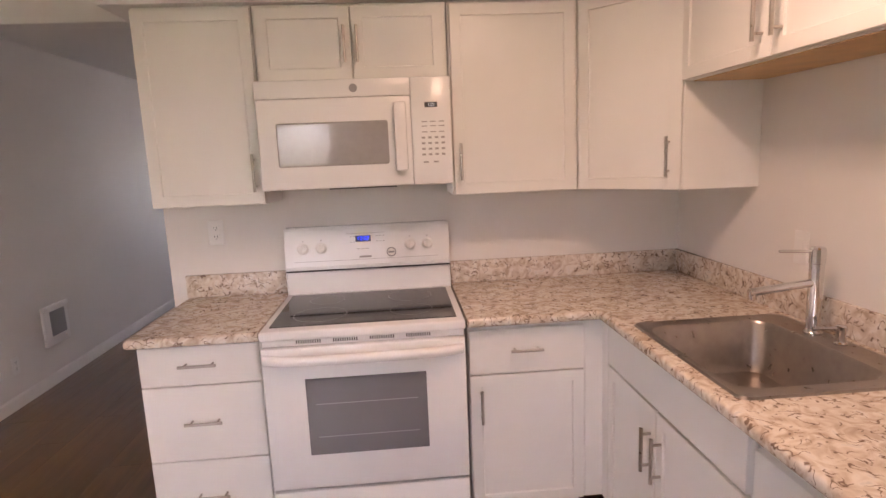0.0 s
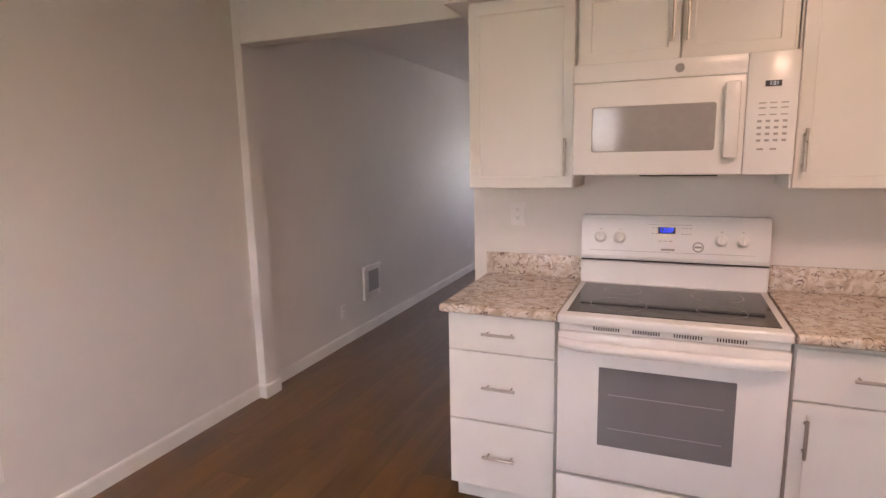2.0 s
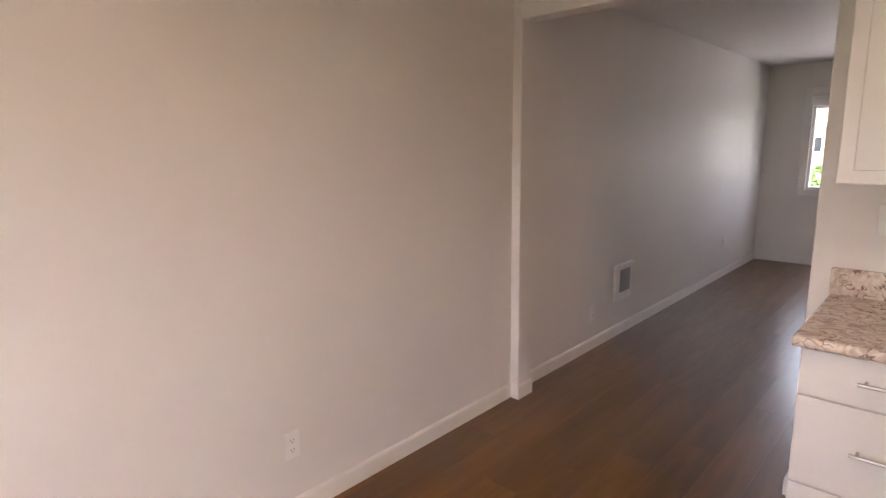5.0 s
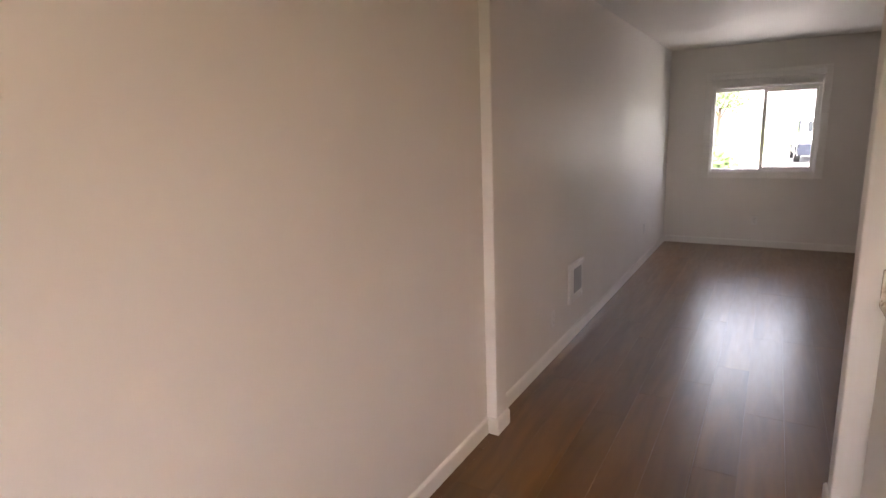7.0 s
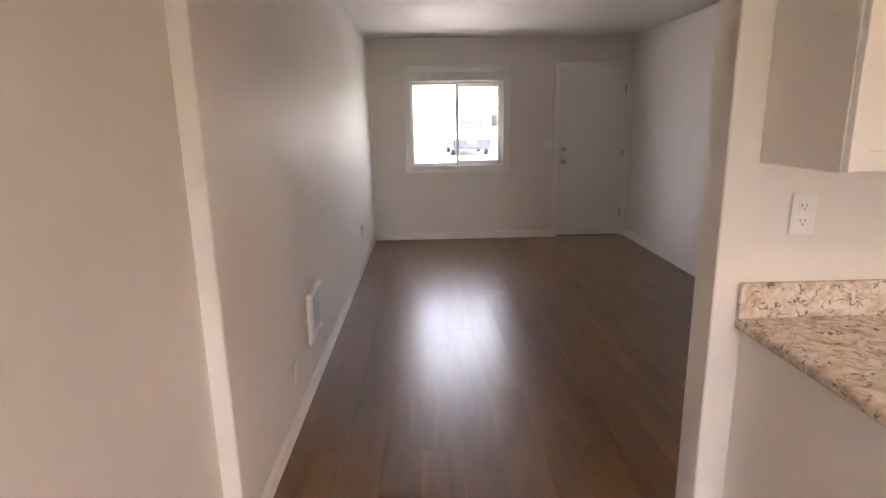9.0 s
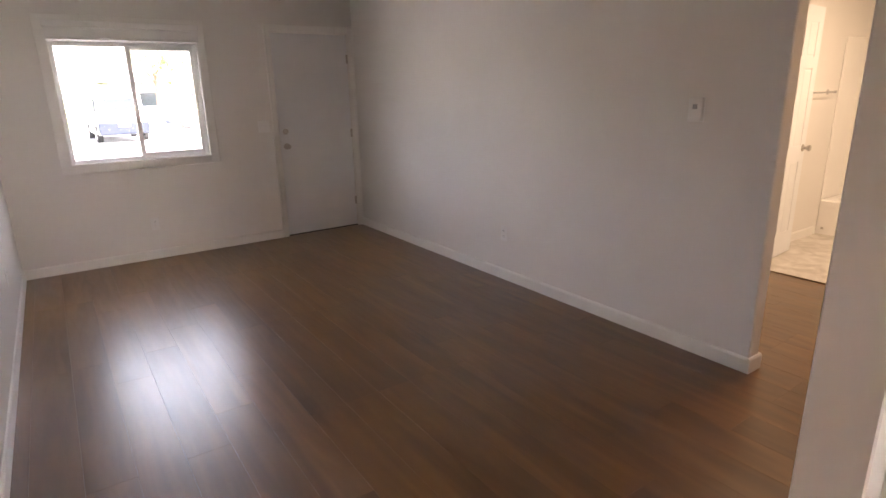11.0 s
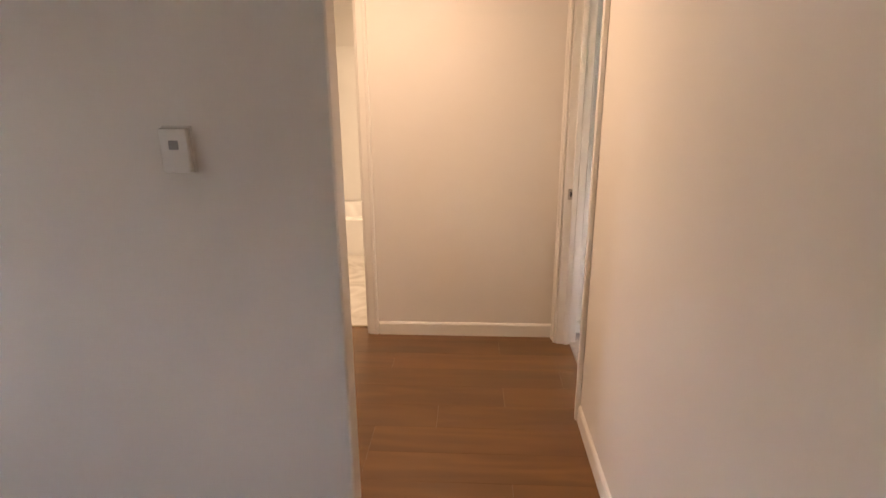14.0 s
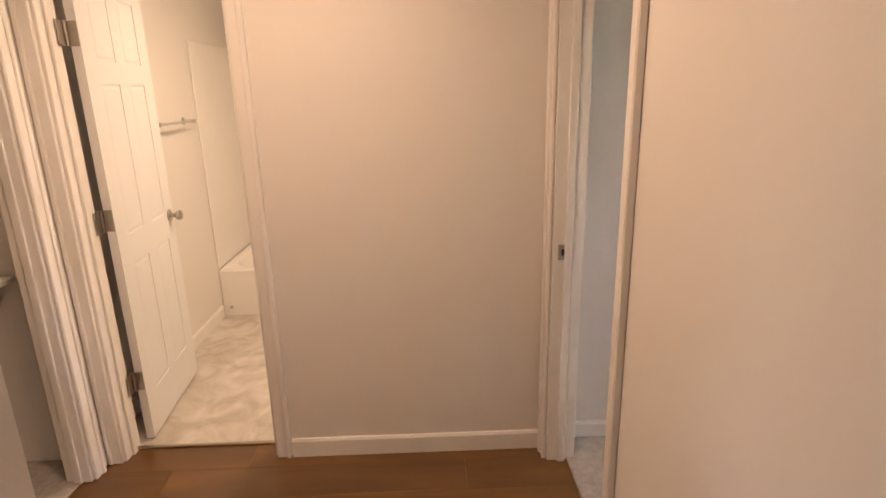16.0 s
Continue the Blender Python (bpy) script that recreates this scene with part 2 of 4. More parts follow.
def tube(name, pts, r, material, parent=None):
    cu = bpy.data.curves.new(name, "CURVE")
    cu.dimensions, cu.bevel_depth, cu.bevel_resolution, cu.use_fill_caps = "3D", r, 4, True
    sp = cu.splines.new("POLY")
    sp.points.add(len(pts) - 1)
    for p, c in zip(sp.points, pts):
        p.co = (*c, 1)
    cu.materials.append(material)
    ob = new(name, cu)
    ob.parent = parent
    return ob


def text(name, body, size, m, material, parent=None):
    cu = bpy.data.curves.new(name, "FONT")
    cu.body, cu.size, cu.extrude, cu.align_x, cu.align_y = body, size, 0.0006, "CENTER", "CENTER"
    cu.materials.append(material)
    ob = new(name, cu)
    ob.matrix_basis = m
    ob.parent = parent
    return ob


def thing(name, m, label, category, group=""):
    ob = new(name)
    ob.empty_display_size = 0.1
    ob.matrix_basis = m
    return tagged(ob, label, category, group)


def setting(ob, label, category):
    return tagged(ob, label, category, kind="structure")


# ---- the structure ----
H = 2.40
setting(boxes("wall_west", [(-2.14, -2.00, -4.42, 0.0, 0, H), (-2.14, -2.02, 0.12, 5.53, 0, H)], PAINT), "long off-white painted plaster wall", "wall")
setting(boxes("opening_post", [(-2.14, -1.945, 0.0, 0.12, 0, H)], PAINT, bevel=0.004), "off-white painted post at the side of the wide opening", "post")
setting(boxes("opening_header", [(-1.945, -0.545, 0.0, 0.12, 2.145, H)], PAINT, bevel=0.004), "off-white painted header over the wide opening", "header")
setting(boxes("wall_kitchen", [(-0.545, 1.985, 0.0, 0.12, 0, H), (1.985, 2.83, 0.0, 0.12, 2.05, H), (2.745, 2.83, 0.0, 0.12, 0, 2.05)], PAINT, bevel=0.004),
        "off-white painted wall between kitchen and hall", "wall")
setting(boxes("wall_kitchen_east", [(1.91, 2.02, -4.42, 0.0, 0, H)], PAINT), "off-white painted wall behind the sink", "wall")
setting(boxes("wall_south", [(-2.0, -1.15, -4.42, -4.3, 0, H), (-0.15, 1.91, -4.42, -4.3, 0, H), (-1.15, -0.15, -4.42, -4.3, 2.0, H), (-1.15, -0.15, -4.42, -4.3, 0, 0.9)], PAINT), "off-white wall round the kitchen window", "wall")
WX0, WX1, WZ0, WZ1 = -1.53, -0.41, 0.915, 1.905
DX0, DX1, DZ = 0.255, 1.095, 2.05
setting(boxes("wall_north", [(-2.02, WX0, 5.38, 5.53, 0, H), (WX0, WX1, 5.38, 5.53, 0, WZ0), (WX0, WX1, 5.38, 5.53, WZ1, H), (WX1, DX0, 5.38, 5.53, 0, H),
                             (DX0, DX1, 5.38, 5.53, DZ, H), (DX1, 1.24, 5.38, 5.53, 0, H)], PAINT), "off-white painted wall with window and entry door", "wall")
setting(boxes("wall_living_east", [(1.14, 1.24, 0.998, 5.38, 0, H)], PAINT, bevel=0.006), "off-white painted wall with a free end at the hall", "wall")
setting(boxes("wall_hall_end", [(2.83, 2.95, 0.0, 1.255, 0, H), (2.83, 2.95, 1.255, 1.925, 2.05, H), (2.83, 2.95, 1.925, 2.09, 0, H)], PAINT), "off-white wall at the end of the hall", "wall")
setting(boxes("wall_hall_north", [(1.24, 1.96, 1.985, 2.09, 0, H), (1.96, 2.72, 1.985, 2.09, 2.05, H), (2.72, 2.83, 1.985, 2.09, 0, H)], PAINT), "off-white wall with a doorway", "wall")
setting(boxes("wall_closet", [(1.24, 2.95, 3.2, 3.3, 0, H), (2.85, 2.95, 2.09, 3.2, 0, H)], PAINT), "plain off-white closet wall", "wall")
setting(boxes("wall_bathroom", [(2.95, 5.4, 2.06, 2.16, 0, H), (5.3, 5.4, 0.2, 2.06, 0, H), (2.95, 5.3, 0.2, 0.3, 0, H)], PAINT), "off-white bathroom wall", "wall")
setting(boxes("wall_bedroom", [(2.88, 2.98, -3.1, 0.0, 0, H), (2.02, 2.1, -3.1, -3.0, 0, H), (2.8, 2.88, -3.1, -3.0, 0, H), (2.1, 2.8, -3.1, -3.0, 0, 0.95), (2.1, 2.8, -3.1, -3.0, 2.05, H)], PAINT),
        "off-white bedroom wall", "wall")
setting(boxes("ceiling", [(-2.14, 5.4, -4.42, 5.53, H, H + 0.1)], CEIL), "off-white ceiling with a light stipple", "ceiling")


def soffit():
    bm = bmesh.new()
    pts = [(-0.555, 0.0), (-0.555, -0.35), (1.29, -0.35), (1.565, -0.62), (1.565, -3.2), (1.91, -3.2), (1.91, 0.0)]
    f = bm.faces.new([bm.verts.new((x, y, 2.122)) for x, y in pts])
    r = bmesh.ops.extrude_face_region(bm, geom=[f])
    bmesh.ops.translate(bm, vec=(0, 0, H - 2.122), verts=[v for v in r["geom"] if isinstance(v, bmesh.types.BMVert)])
    return make("soffit", bm, PAINT)


setting(soffit(), "off-white painted soffit above the wall cabinets", "soffit")

subfloor = setting(boxes("floor", [(-2.14, 2.95, -4.42, 5.53, -0.1, -0.006)], mat("floor_joint", (0.07, 0.036, 0.018), 0.7)), "dark brown wood-look vinyl plank floor", "floor")
setting(boxes("floor_bathroom", [(2.925, 5.4, 0.2, 2.16, -0.1, 0.003)], VINYL), "pale stone-pattern sheet vinyl bathroom floor", "floor")
setting(boxes("floor_bedroom", [(2.0, 2.88, -3.0, 0.035, -0.08, 0.012)], CARPET), "pale beige bedroom carpet", "floor")
setting(boxes("floor_closet", [(1.24, 2.85, 2.03, 3.2, -0.08, 0.008)], CARPET), "pale beige closet carpet", "floor")
setting(box("threshold", 2.915, 2.935, 1.255, 1.925, 0.0, 0.009, BRASS, bevel=0.003), "thin metal strip at the bathroom threshold", "threshold")


def baseboard(x0, y0, x1, y1, side, h=0.085, d=0.013):
    """A baseboard along a wall line; side is the direction in which it stands proud."""
    bm = bmesh.new()
    a, b, s = Vector((x0, y0, 0)), Vector((x1, y1, 0)), Vector((*side, 0))
    prof = [(0, 0), (d, 0), (d, h - 0.012), (d * 0.55, h - 0.002), (0, h)]
    ra = [bm.verts.new(a + s * u + Vector((0, 0, v))) for u, v in prof]
    rb = [bm.verts.new(b + s * u + Vector((0, 0, v))) for u, v in prof]
    for i in range(len(prof)):
        j = (i + 1) % len(prof)
        bm.faces.new((ra[i], ra[j], rb[j], rb[i]))
    bm.faces.new(ra)
    bm.faces.new(rb)
    return setting(make("baseboard", bm, TRIM), "low white-painted wooden baseboard", "baseboard")


for line in [(-2.0, -4.3, -2.0, 0.0, (1, 0)), (-2.02, 0.133, -2.02, 5.38, (1, 0)), (-2.02, 5.38, 0.245, 5.38, (0, -1)),
             (1.14, 0.998, 1.14, 5.38, (-1, 0)), (1.127, 0.998, 1.253, 0.998, (0, -1)), (1.24, 0.998, 1.24, 1.985, (1, 0)),
             (-0.53, 0.12, 1.925, 0.12, (0, 1)), (-0.545, -0.013, -0.545, 0.133, (-1, 0)), (2.83, 0.135, 2.83, 1.195, (-1, 0)),
             (-1.945, -0.013, -1.945, 0.133, (1, 0)), (-2.0, 0.0, -1.945, 0.0, (0, -1)), (-2.02, 0.12, -1.945, 0.12, (0, 1)), (2.88, -3.0, 2.88, 0.0, (-1, 0)), (3.0, 2.06, 4.45, 2.06, (0, -1)), (1.24, 1.985, 1.90, 1.985, (0, -1)), (1.24, 3.2, 2.85, 3.2, (0, -1))]:
    baseboard(*line)


def door_trim(axis, a0, a1, face, sign, wall0, wall1, h=2.05, w=0.058, t=0.015, back=True):
    """Jambs lining a doorway and casings on its faces. axis: the way the opening runs."""
    def bx(u0, u1, v0, v1, z0, z1):
        return (u0, u1, v0, v1, z0, z1) if axis == "x" else (v0, v1, u0, u1, z0, z1)
    root = thing("door_frame", Matrix(), "white-painted wooden door frame and casing", "door frame")
    root["kind"] = "structure"
    lo, hi = min(wall0, wall1), max(wall0, wall1)
    boxes("jamb", [bx(a0, a0 + 0.016, lo + 0.002, hi - 0.002, 0, h), bx(a1 - 0.016, a1, lo + 0.002, hi - 0.002, 0, h), bx(a0 + 0.016, a1 - 0.016, lo + 0.002, hi - 0.002, h - 0.016, h)], TRIM, root, 0.002)
    mid = (lo + hi) / 2
    boxes("stop", [bx(a0 + 0.016, a0 + 0.027, mid - 0.015, mid + 0.015, 0, h - 0.016), bx(a1 - 0.027, a1 - 0.016, mid - 0.015, mid + 0.015, 0, h - 0.016), bx(a0 + 0.027, a1 - 0.027, mid - 0.015, mid + 0.015, h - 0.028, h - 0.016)], TRIM, root, 0.002)
    f0, f1 = sorted((face, face + sign * t))
    e0, e1 = sorted((face, face + sign * t * 1.5))
    boxes("casing", [bx(a0 - w + 0.006, a0 + 0.006, f0, f1, 0, h + w), bx(a1 - 0.006, a1 + w - 0.006, f0, f1, 0, h + w), bx(a0 + 0.006, a1 - 0.006, f0, f1, h - 0.006, h + w),
                     bx(a0 - w + 0.004, a0 - w + 0.024, e0, e1, 0, h + w + 0.002), bx(a1 + w - 0.024, a1 + w - 0.004, e0, e1, 0, h + w + 0.002)], TRIM, root, 0.004)
    return root


door_trim("y", 1.255, 1.925, 2.83, -1, 2.83, 2.95)
door_trim("x", 1.985, 2.745, 0.12, 1, 0.0, 0.12)
door_trim("x", 1.96, 2.72, 1.985, -1, 1.985, 2.09)
door_trim("x", DX0, DX1, 5.38, -1, 5.38, 5.53, w=0.055, t=0.012)


# ---- hardware ----
def strike_plate(m):
    root = thing("strike_plate", m, "small brushed metal strike plate in a door jamb", "strike plate", "strike plates")
    box("plate", -0.0015, 0.0015, -0.018, 0.018, -0.03, 0.03, NICKEL, root, 0.001)
    box("latch_hole", -0.0018, -0.0014, -0.008, 0.006, -0.013, 0.013, BLACK, root)
    for z in (-0.021, 0.021):
        cyl("screw", (-0.002, 0, z), (0, 0, z), 0.003, BRASS, root, n=10)
    return root


strike_plate(pose(2.727, 0.08, 0.91))
strike_plate(pose(2.702, 2.04, 0.90))


def knob(parent, x, y, z, direction, r=0.026):
    m = Matrix.Translation((x, y, z)) @ Vector(direction).to_track_quat("Z", "Y").to_matrix().to_4x4()
    return lathe("knob", [(0.031, 0), (0.031, 0.004), (0.024, 0.009), (0.011, 0.013), (0.011, 0.03), (0.02, 0.036), (r, 0.048), (r * 0.95, 0.058), (r * 0.6, 0.064), (0.004, 0.065)], m, NICKEL, parent)


def hinge(parent, x, y, z, ax=1):
    bm = bmesh.new()
    add_cyl(bm, (x, y, z - 0.045), (x, y, z + 0.045), 0.006, n=12)
    add_box(bm, x - 0.022, x, y - 0.0015, y + 0.0015, z - 0.044, z + 0.044)
    return make("hinge", bm, NICKEL, parent)


def panel_leaf(w, h, t, parent):
    """A moulded six-panel leaf: width along x from 0, thickness along y, panels sunk on both faces."""
    bm = bmesh.new()
    cols = [0, 0.105, w / 2 - 0.045, w / 2 + 0.045, w - 0.105, w]
    rows = [0, 0.20, 0.80, 0.93, 1.55, 1.64, 1.90, h]
    for y in (0.0, t):
        out = 1 if y > 0 else -1
        grid = [[bm.verts.new((x, y, z)) for x in cols] for z in rows]
        for i in range(len(rows) - 1):
            for j in range(len(cols) - 1):
                f = bm.faces.new((grid[i][j], grid[i][j + 1], grid[i + 1][j + 1], grid[i + 1][j]))
                if i in (1, 3, 5) and j in (1, 3):
                    bmesh.ops.inset_individual(bm, faces=[f], thickness=0.014)
                    bmesh.ops.translate(bm, vec=(0, -out * 0.0045, 0), verts=f.verts)
                    bmesh.ops.inset_individual(bm, faces=[f], thickness=0.012)
                    bmesh.ops.inset_individual(bm, faces=[f], thickness=0.016)
                    bmesh.ops.translate(bm, vec=(0, out * 0.003, 0), verts=f.verts)
    bm.verts.ensure_lookup_table()
    loops = [e for e in bm.edges if e.is_boundary]
    bmesh.ops.bridge_loops(bm, edges=loops)
    return make("leaf", bm, DOORP, parent)


def butt_hinge(parent, z):
    """An open hinge: one plate on the leaf's edge, one on the jamb, a knuckle of three barrels between."""
    bm = bmesh.new()
    add_box(bm, 0.0275, 0.0300, -0.044, -0.004, z - 0.045, z + 0.045, 0.0008)
    add_box(bm, -0.034, 0.012, -0.0025, 0.0, z - 0.045, z + 0.045, 0.0008)
    for k in (-1, 0, 1):
        add_cyl(bm, (0.018, -0.006, z + k * 0.03 - 0.0145), (0.018, -0.006, z + k * 0.03 + 0.0145), 0.0065, n=12)
    for u in (-0.028, 0.028):
        add_cyl(bm, (0.0268, -0.026, z + u), (0.0276, -0.026, z + u), 0.0035, n=8)
    return make("hinge", bm, NICKEL, parent, smooth=True)


def bathroom_door():
    root = thing("bathroom_door", pose(2.952, 1.905, 0.012, 0, 0, 5.0), "white moulded six-panel bathroom door standing open", "door")
    panel_leaf(0.645, 2.015, 0.035, root).location = (0.030, -0.046, 0)
    knob(root, 0.62, -0.046, 0.91, (0, -1, 0))
    for z in (0.29, 1.015, 1.73):
        butt_hinge(root, z)
    return root


bathroom_door()


def entry_door():
    root = thing("entry_door", pose(DX0 + 0.018, 5.395, 0.012), "flat white-painted entry door, closed, with deadbolt", "door")
    box("leaf", 0.003, DX1 - DX0 - 0.039, 0, 0.044, 0, 2.013, ENTRYP, root, 0.003)
    knob(root, 0.065, 0, 0.925, (0, -1, 0))
    m = Matrix.Translation((0.065, 0, 1.075)) @ Vector((0, -1, 0)).to_track_quat("Z", "Y").to_matrix().to_4x4()
    lathe("deadbolt", [(0.03, 0), (0.03, 0.006), (0.024, 0.012), (0.006, 0.013)], m, NICKEL, root)
    box("turn", 0.061, 0.069, -0.028, -0.012, 1.06, 1.09, NICKEL, root, 0.002)
    for z in (0.28, 1.02, 1.78):
        hinge(root, DX1 - DX0 - 0.032, -0.006, z)
    # black strip stands in for the shade in the gap under the leaf
    box("sill_gap_shade", 0, DX1 - DX0 - 0.036, -0.004, 0.048, -0.010, 0.0, BLACK, root)
    return root


entry_door()


# ---- the living room window ----
def window():
    root = thing("window_1", Matrix(), "white vinyl two-pane sliding window with painted casing", "window")
    root["kind"] = "structure"
    c = 0.075
    boxes("casing", [(WX0 - c, WX0 + 0.004, 5.366, 5.38, WZ0 - c, WZ1 + 0.20), (WX1 - 0.004, WX1 + c, 5.366, 5.38, WZ0 - c, WZ1 + 0.20),
                     (WX0 + 0.004, WX1 - 0.004, 5.366, 5.38, WZ1 + 0.13, WZ1 + 0.20), (WX0 + 0.004, WX1 - 0.004, 5.366, 5.38, WZ0 - c, WZ0 + 0.004)], TRIM, root, 0.003)
    boxes("frame", [(WX0, WX0 + 0.035, 5.42, 5.49, WZ0, WZ1), (WX1 - 0.035, WX1, 5.42, 5.49, WZ0, WZ1), (WX0 + 0.035, WX1 - 0.035, 5.42, 5.49, WZ0, WZ0 + 0.035),
                    (WX0 + 0.035, WX1 - 0.035, 5.42, 5.49, WZ1 - 0.035, WZ1)], PLASTIC, root, 0.003)
    xm = (WX0 + WX1) / 2 - 0.01
    boxes("sash", [(xm - 0.005, xm + 0.033, 5.425, 5.455, WZ0 + 0.035, WZ1 - 0.035), (WX1 - 0.06, WX1 - 0.035, 5.425, 5.455, WZ0 + 0.035, WZ1 - 0.035),
                   (xm + 0.033, WX1 - 0.06, 5.425, 5.455, WZ0 + 0.035, WZ0 + 0.06), (xm + 0.033, WX1 - 0.06, 5.425, 5.455, WZ1 - 0.06, WZ1 - 0.035)], PLASTIC, root, 0.003)
    for x0, x1, y in ((WX0 + 0.03, xm + 0.01, 5.468), (xm + 0.03, WX1 - 0.055, 5.44)):
        box("pane", x0, x1, y, y + 0.004, WZ0 + 0.03, WZ1 - 0.03, GLASS, root).visible_shadow = False
    box("latch", xm + 0.005, xm + 0.025, 5.412, 5.425, 1.38, 1.45, PLASTIC, root, 0.003)
    return root


window()


def blind():
    root = thing("window_blind", pose(-0.97, 5.335, WZ1 + 0.004), "white slatted window blind pulled all the way up", "blind")
    box("headrail", -0.575, 0.575, -0.03, 0.03, 0.095, 0.15, PLASTIC, root, 0.004)
    for i in range(12):
        box("slat", -0.565, 0.565, -0.024, 0.024, 0.018 + i * 0.0062, 0.0238 + i * 0.0062, PLASTIC, root, 0.001)
    box("bottom_rail", -0.565, 0.565, -0.025, 0.025, 0.0, 0.016, PLASTIC, root, 0.004)
    return root


blind()


# unseen window, guessed from a reflection; place and size assumed to let daylight in
def kitchen_window():
    root = thing("window_2", Matrix(), "white framed sliding kitchen window", "window")
    root["kind"] = "structure"
    boxes("frame", [(-1.15, -1.11, -4.4, -4.33, 0.9, 2.0), (-0.19, -0.15, -4.4, -4.33, 0.9, 2.0), (-1.11, -0.19, -4.4, -4.33, 1.96, 2.0), (-1.11, -0.19, -4.4, -4.33, 0.9, 0.94), (-0.67, -0.63, -4.4, -4.33, 0.94, 1.96)], PLASTIC, root, 0.003)
    for x0, x1 in ((-1.11, -0.67), (-0.63, -0.19)):
        box("pane", x0, x1, -4.368, -4.364, 0.94, 1.96, GLASS, root).visible_shadow = False


kitchen_window()


def dome_lamp(x, y, label):
    root = thing("ceiling_lamp", pose(x, y, H), label, "lamp", "ceiling lamps")
    lathe("base", [(0.15, -0.012), (0.15, 0.0), (0.02, 0.0)], Matrix(), NICKEL, root)
    lathe("shade", [(0.14, -0.012), (0.135, -0.035), (0.11, -0.06), (0.06, -0.078), (0.004, -0.082)], Matrix(), LAMPG, root)
    return root


dome_lamp(1.0, -1.55, "round opal glass ceiling lamp, lit, in the kitchen")
dome_lamp(-0.9, -2.05, "round opal glass ceiling lamp, lit, in the dining space")
dome_lamp(1.95, 1.05, "round opal glass ceiling lamp, lit, in the hall")
dome_lamp(3.65, 0.9, "round opal glass ceiling lamp, lit, in the bathroom")


# ---- electrical ----
def outlet(m, decora=False):
    root = thing("wall_outlet", m, "white duplex wall outlet with cover plate", "outlet", "wall outlets")
    box("plate", -0.036, 0.036, -0.006, 0, -0.058, 0.058, PLASTIC, root, 0.003)
    for z in (-0.021, 0.021):
        box("socket", -0.017, 0.017, -0.008, -0.006, z - 0.014, z + 0.014, PLASTIC, root, 0.002)
        for x in (-0.007, 0.006):
            box("slot", x - 0.001, x + 0.001, -0.0085, -0.0078, z - 0.002, z + 0.007, BLACK, root)
        cyl("ground_hole", (0, -0.0085, z - 0.008), (0, -0.0078, z - 0.008), 0.0022, BLACK, root, n=8)
    cyl("screw", (0, -0.0075, 0), (0, -0.006, 0), 0.003, PLASTIC, root, n=10)
    return root


o = outlet(pose(-0.318, 0.0, 1.205))
for m in (pose(-2.0, -1.49, 0.32, 0, 0, 90), pose(-2.02, 1.04, 0.28, 0, 0, 90), pose(-2.02, 4.05, 0.39, 0, 0, 90), pose(-0.98, 5.38, 0.33), pose(1.14, 2.93, 0.373, 0, 0, -90)):
    copy_thing(o, m)


def switch(m, wide=0.07):
    root = thing("light_switch", m, "white wall switch plate with rocker", "switch", "light switches")
    box("plate", -wide / 2, wide / 2, -0.006, 0, -0.058, 0.058, PLASTIC, root, 0.003)
    box("rocker", -0.016, 0.016, -0.010, -0.006, -0.032, 0.032, PLASTIC, root, 0.002)
    return root


switch(pose(0.12, 5.38, 1.15), 0.115)
switch(pose(1.91, -0.86, 1.15, 0, 0, -90))


def wall_heater():
    root = thing("wall_heater", pose(-2.02, 1.50, 0.285, 0, 0, 90), "white recessed electric wall heater with louvred grille", "heater")
    box("body", -0.145, 0.145, -0.022, 0, 0, 0.29, PLASTIC, root, 0.008, 2)
    box("hood", -0.145, 0.145, -0.034, -0.014, 0.262, 0.292, PLASTIC, root, 0.007, 3)
    box("grille_recess", -0.075, 0.10, -0.024, -0.020, 0.065, 0.245, GREY, root, 0.002)
    for i in range(11):
        box("louvre", -0.073, 0.098, -0.028, -0.023, 0.072 + i * 0.0155, 0.078 + i * 0.0155, GREY, root, 0.001)
    lathe("dial", [(0.014, 0), (0.012, 0.012), (0.003, 0.013)], Matrix.Translation((0.09, -0.022, 0.035)) @ pose(0, 0, 0, 90), PLASTIC, root, 16)
    return root


wall_heater()


def thermostat():
    root = thing("thermostat", pose(1.14, 1.42, 1.335, 0, 0, -90), "white wall thermostat with a small grey display", "thermostat")
    box("wall_plate", -0.042, 0.042, -0.004, 0, -0.064, 0.062, PLASTIC, root, 0.002)
    box("body", -0.038, 0.038, -0.03, -0.004, -0.060, 0.058, PLASTIC, root, 0.006, 2)
    box("display", -0.012, 0.014, -0.0312, -0.0295, 0.002, 0.026, GREY, root, 0.001)
    return root


thermostat()


